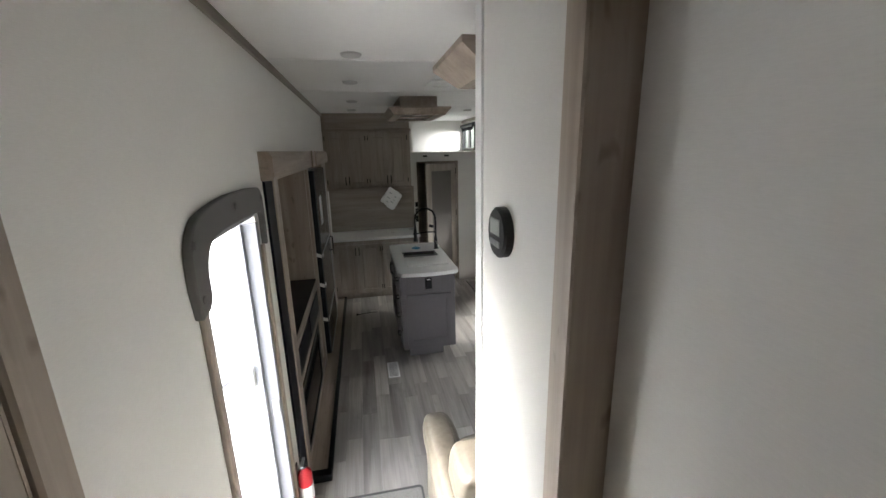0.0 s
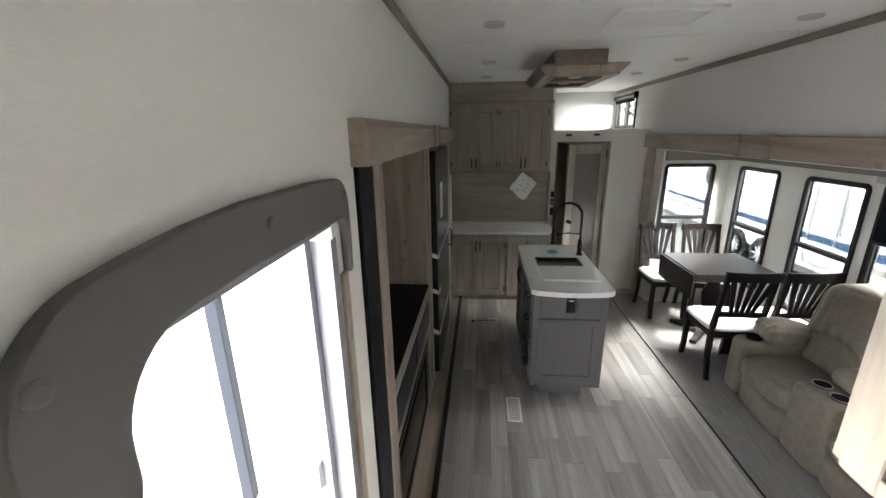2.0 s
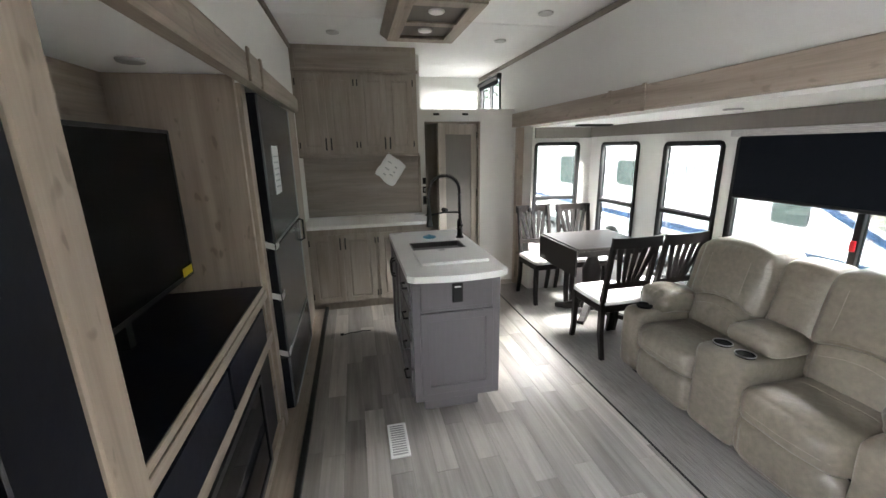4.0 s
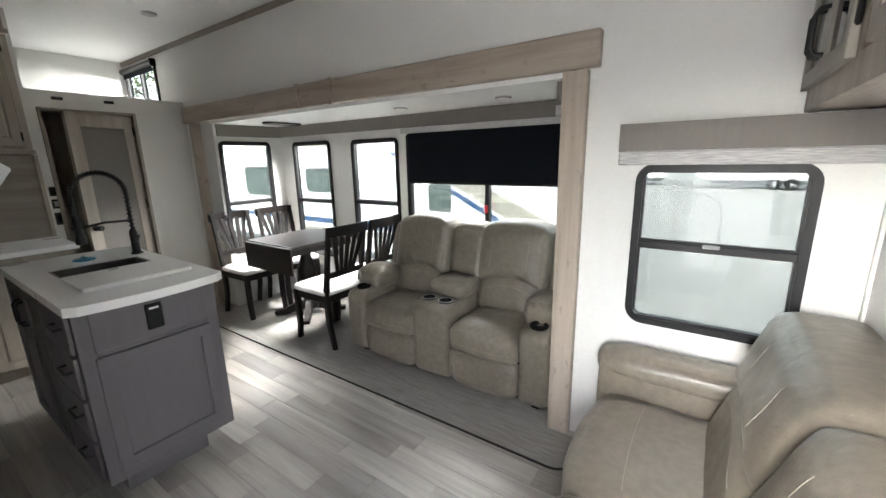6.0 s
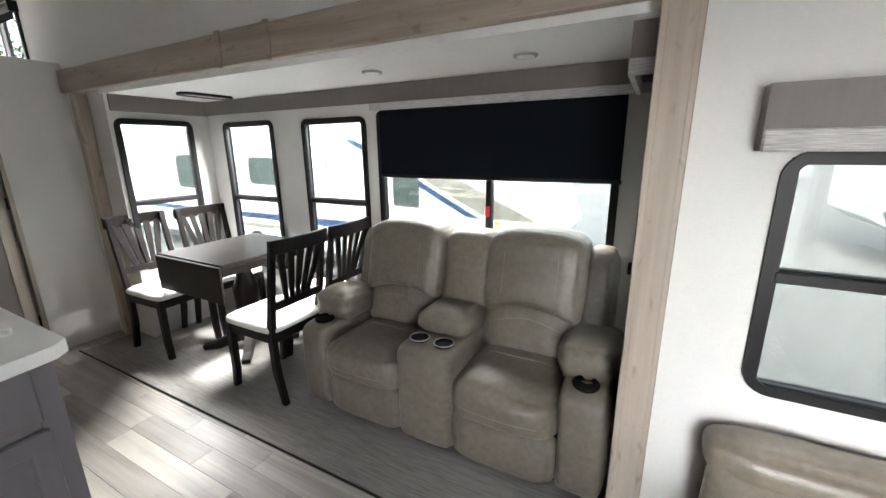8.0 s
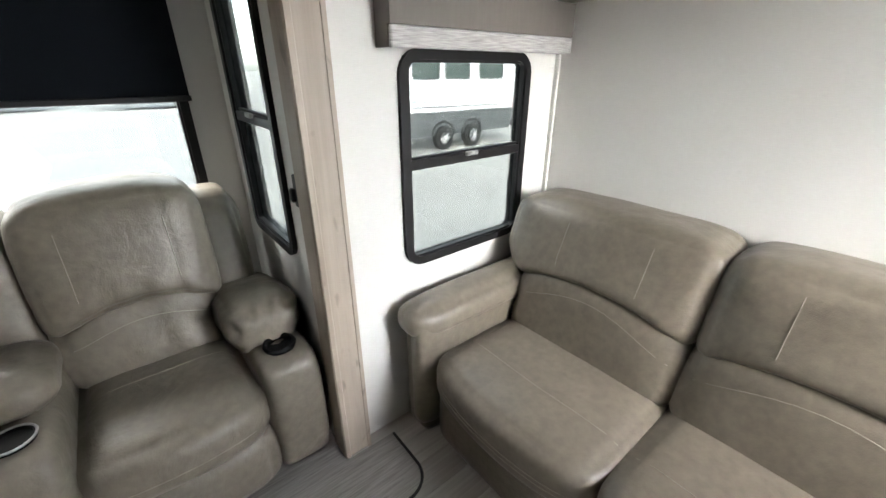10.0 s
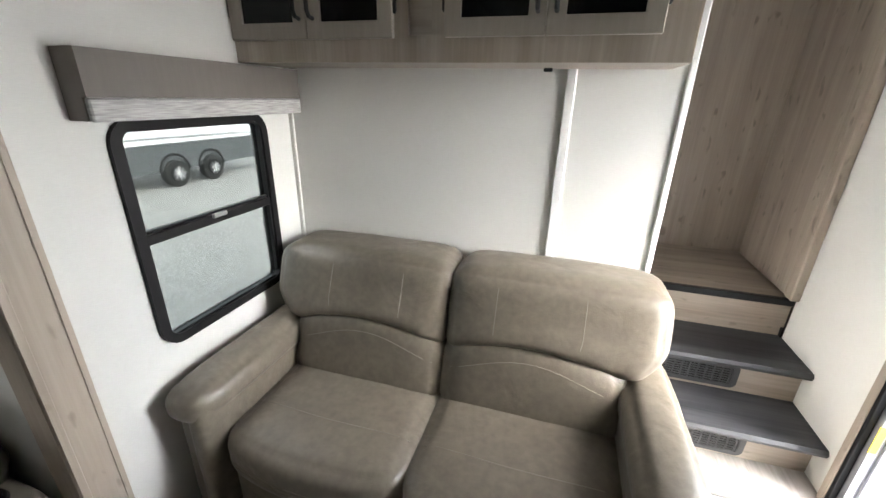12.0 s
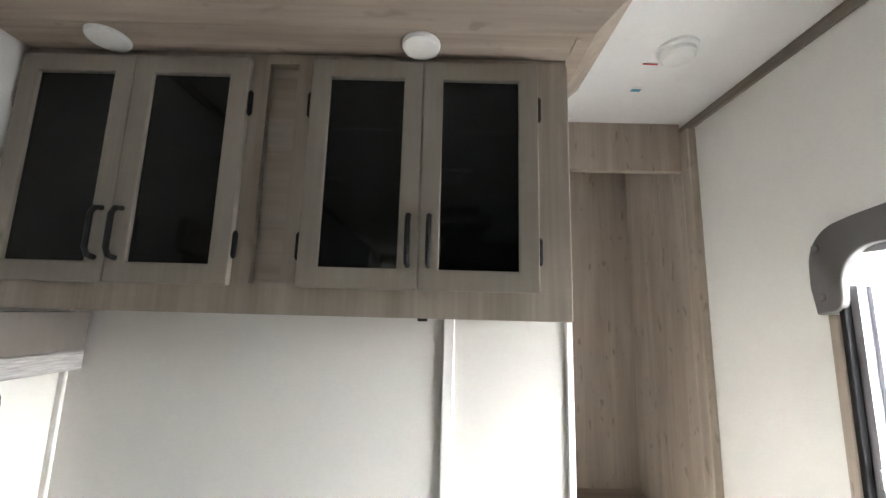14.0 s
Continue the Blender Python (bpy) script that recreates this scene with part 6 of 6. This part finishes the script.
def trailer_far():
    t = thing("fifth_wheel_trailer", (11.35, 0, -0.95), "white and grey fifth-wheel trailer on alloy wheels across the lot", "trailer")
    part("body", prism([(-7.0, 0.75), (-7.05, 3.4), (-0.3, 3.4), (0.2, 2.9), (0.2, 1.0), (-0.2, 0.75)], "x", 0.0, 2.4, 0.04), M_RVW, t)
    part("skirt", prism([(-6.8, 0.45), (-7.0, 1.12), (0.1, 1.17), (-0.3, 0.45)], "x", -0.05, 0.02), M_RVG, t, "dark grey lower body")
    part("stripe", prism([(-6.9, 1.22), (0.1, 1.32), (0.1, 1.36), (-6.9, 1.25)], "x", -0.016, 0.01), M_RVG, t)
    part("stripe", prism([(-4.0, 1.42), (0.1, 1.56), (0.1, 1.64), (-1.0, 1.56)], "x", -0.014, 0.01), M_RVB, t)
    for y0, y1 in ((-6.4, -5.3), (-4.9, -3.9), (-3.7, -2.7)):
        pane(t, 0.0, -1, y0, 2.05, y1, 2.85, 0.08)
    for y in (-3.8, -5.0):
        arch = part("wheel_arch", tube([(-0.06, y + 0.44 * math.cos(radians(a)), 0.42 + 0.44 * math.sin(radians(a))) for a in range(0, 181, 15)], 0.03, 6), M_BLACK, t)
        wheel(t, -0.03, y, 0.36, -1)
    lad = part("ladder", tube([(0.4, -7.12, 0.9), (0.4, -7.2, 1.0), (0.4, -7.2, 3.4)], 0.015, 6), M_ALU, t)
    part("ladder_rail", tube([(0.8, -7.12, 0.9), (0.8, -7.2, 1.0), (0.8, -7.2, 3.4)], 0.015, 6), M_ALU, lad)
    for k in range(7):
        part("rung", tube([(0.4, -7.2, 1.1 + 0.32 * k), (0.8, -7.2, 1.1 + 0.32 * k)], 0.012, 6), M_ALU, lad)
    part("tail_light", box(-0.02, -7.08, 1.1, 0.12, -6.99, 1.45, 0.02), M_RED, t, "red tail lamp")
    part("bumper", box(0.0, -7.25, 0.5, 2.3, -7.05, 0.68, 0.02), M_BLACK, t)
    part("slide_room", box(-0.35, -2.4, 1.25, 0.02, -0.4, 3.2, 0.03), M_RVW, t)
    for y in (-1.4, -0.8):
        part("leg", box(0.2, y, 0.0, 0.3, y + 0.08, 0.6), M_BLACK, t)


trailer_near()
trailer_far()


def distant_trailer(x, y, L):
    t = thing("distant_trailer", (x, y, -0.95), "pale trailer far across the gravel lot", "trailer", "distant trailers")
    part("body", prism([(0, 0.6), (0, 3.2), (L - 0.8, 3.2), (L, 2.3), (L, 0.9), (L - 0.6, 0.6)], "x", 0, 2.4, 0.05), M_RVW, t)
    part("skirt", box(0.02, 0.3, 0.35, 2.3, L - 0.9, 0.62), M_RVG, t)
    for k in range(3):
        pane(t, 0.0, -1, 0.8 + k * L / 3.6, 1.6, 1.8 + k * L / 3.6, 2.3, 0.08)
    for yy in (L * 0.4, L * 0.4 + 0.9):
        wheel(t, 0.05, yy, 0.36, -1)
    return t


first_far = distant_trailer(33, -4.0, 8.5)
for x, y, r in ((35, 6.5, 0), (34, -15, 0), (30, 22, 20), (-24, 2, 180), (-26, 16, 180), (-22, -12, 180)):
    copy_thing(first_far, pose(x, y, -0.95, 0, 0, r))


def tree(x, y, h, seed):
    rnd = random.Random(seed)
    t = thing("tree", (x, y, -0.95), "leafy green tree beyond the parked trailers", "tree", "trees")
    tr = tube([(0, 0, 0), (0.05, 0.03, h * 0.25), (-0.05, 0.1, h * 0.5), (0.05, 0.0, h * 0.8)], [0.22, 0.17, 0.12, 0.04], 10)
    for k in range(9):
        a, z = k * 2.4, h * (0.3 + 0.055 * k)
        r = h * (0.30 - 0.018 * k)
        add(tr, tube([(0, 0, z), (0.5 * r * math.cos(a), 0.5 * r * math.sin(a), z + 0.25 * r), (r * math.cos(a), r * math.sin(a), z + 0.6 * r)], [0.08, 0.05, 0.015], 6))
    part("trunk", tr, M_BARK, t)
    verts, faces = [], []
    for c in range(46):
        a, zz = rnd.uniform(0, 6.283), rnd.uniform(0.32, 1.0)
        rr = h * 0.34 * math.sqrt(max(0.05, 1 - ((zz - 0.6) / 0.42) ** 2)) * rnd.uniform(0.35, 1.0)
        cx, cy, cz = rr * math.cos(a), rr * math.sin(a), zz * h
        for _ in range(70):
            p = Vector((rnd.gauss(0, 0.32), rnd.gauss(0, 0.32), rnd.gauss(0, 0.25))) + Vector((cx, cy, cz))
            u = Vector((rnd.uniform(-1, 1), rnd.uniform(-1, 1), rnd.uniform(-1, 1))).normalized() * 0.09
            w = u.orthogonal().normalized() * 0.05
            i = len(verts)
            verts += [p - u, p + w, p + u, p - w]
            faces.append((i, i + 1, i + 2, i + 3))
    me = bpy.data.meshes.new("crown")
    me.from_pydata(verts, [], faces)
    me.materials.append(M_LEAF)
    ob = new("crown", me)
    ob.parent = t


for x, y, h, s in ((8.5, 22, 8.5, 1), (13, 25, 9, 2), (4.0, 26, 8, 3), (20, 24, 10, 4)):
    tree(x, y, h, s)
# ---- floor planks: each a bevelled board of its own ----
rnd = random.Random(5)
plank_meshes = {}
floor_ob = bpy.data.objects["floor"]
PW, GAP = 0.118, 0.0005
rows = int((XR - XL) / PW) + 1
for i in range(rows):
    x0 = XL + i * PW
    w = min(PW, XR - x0)
    if w < 0.02:
        continue
    y = 2.66 - rnd.uniform(0.0, 0.7)
    while y < 7.62:
        L = rnd.choice((0.55, 0.70, 0.85))
        y0, y1 = max(y, 2.62), min(y + L, YB - 0.002)
        y += L
        if y1 - y0 < 0.03:
            continue
        key = (round(w, 3), round(y1 - y0, 3))
        if key not in plank_meshes:
            bm = box(GAP, GAP, -0.004, w - GAP, y1 - y0 - GAP, 0.0, 0.0006)
            me = bpy.data.meshes.new("plank")
            bm.to_mesh(me)
            bm.free()
            me.materials.append(M_PLANK)
            plank_meshes[key] = me
        p = new("plank", plank_meshes[key])
        p.location = (x0, y0, 0)
        p.parent = floor_ob
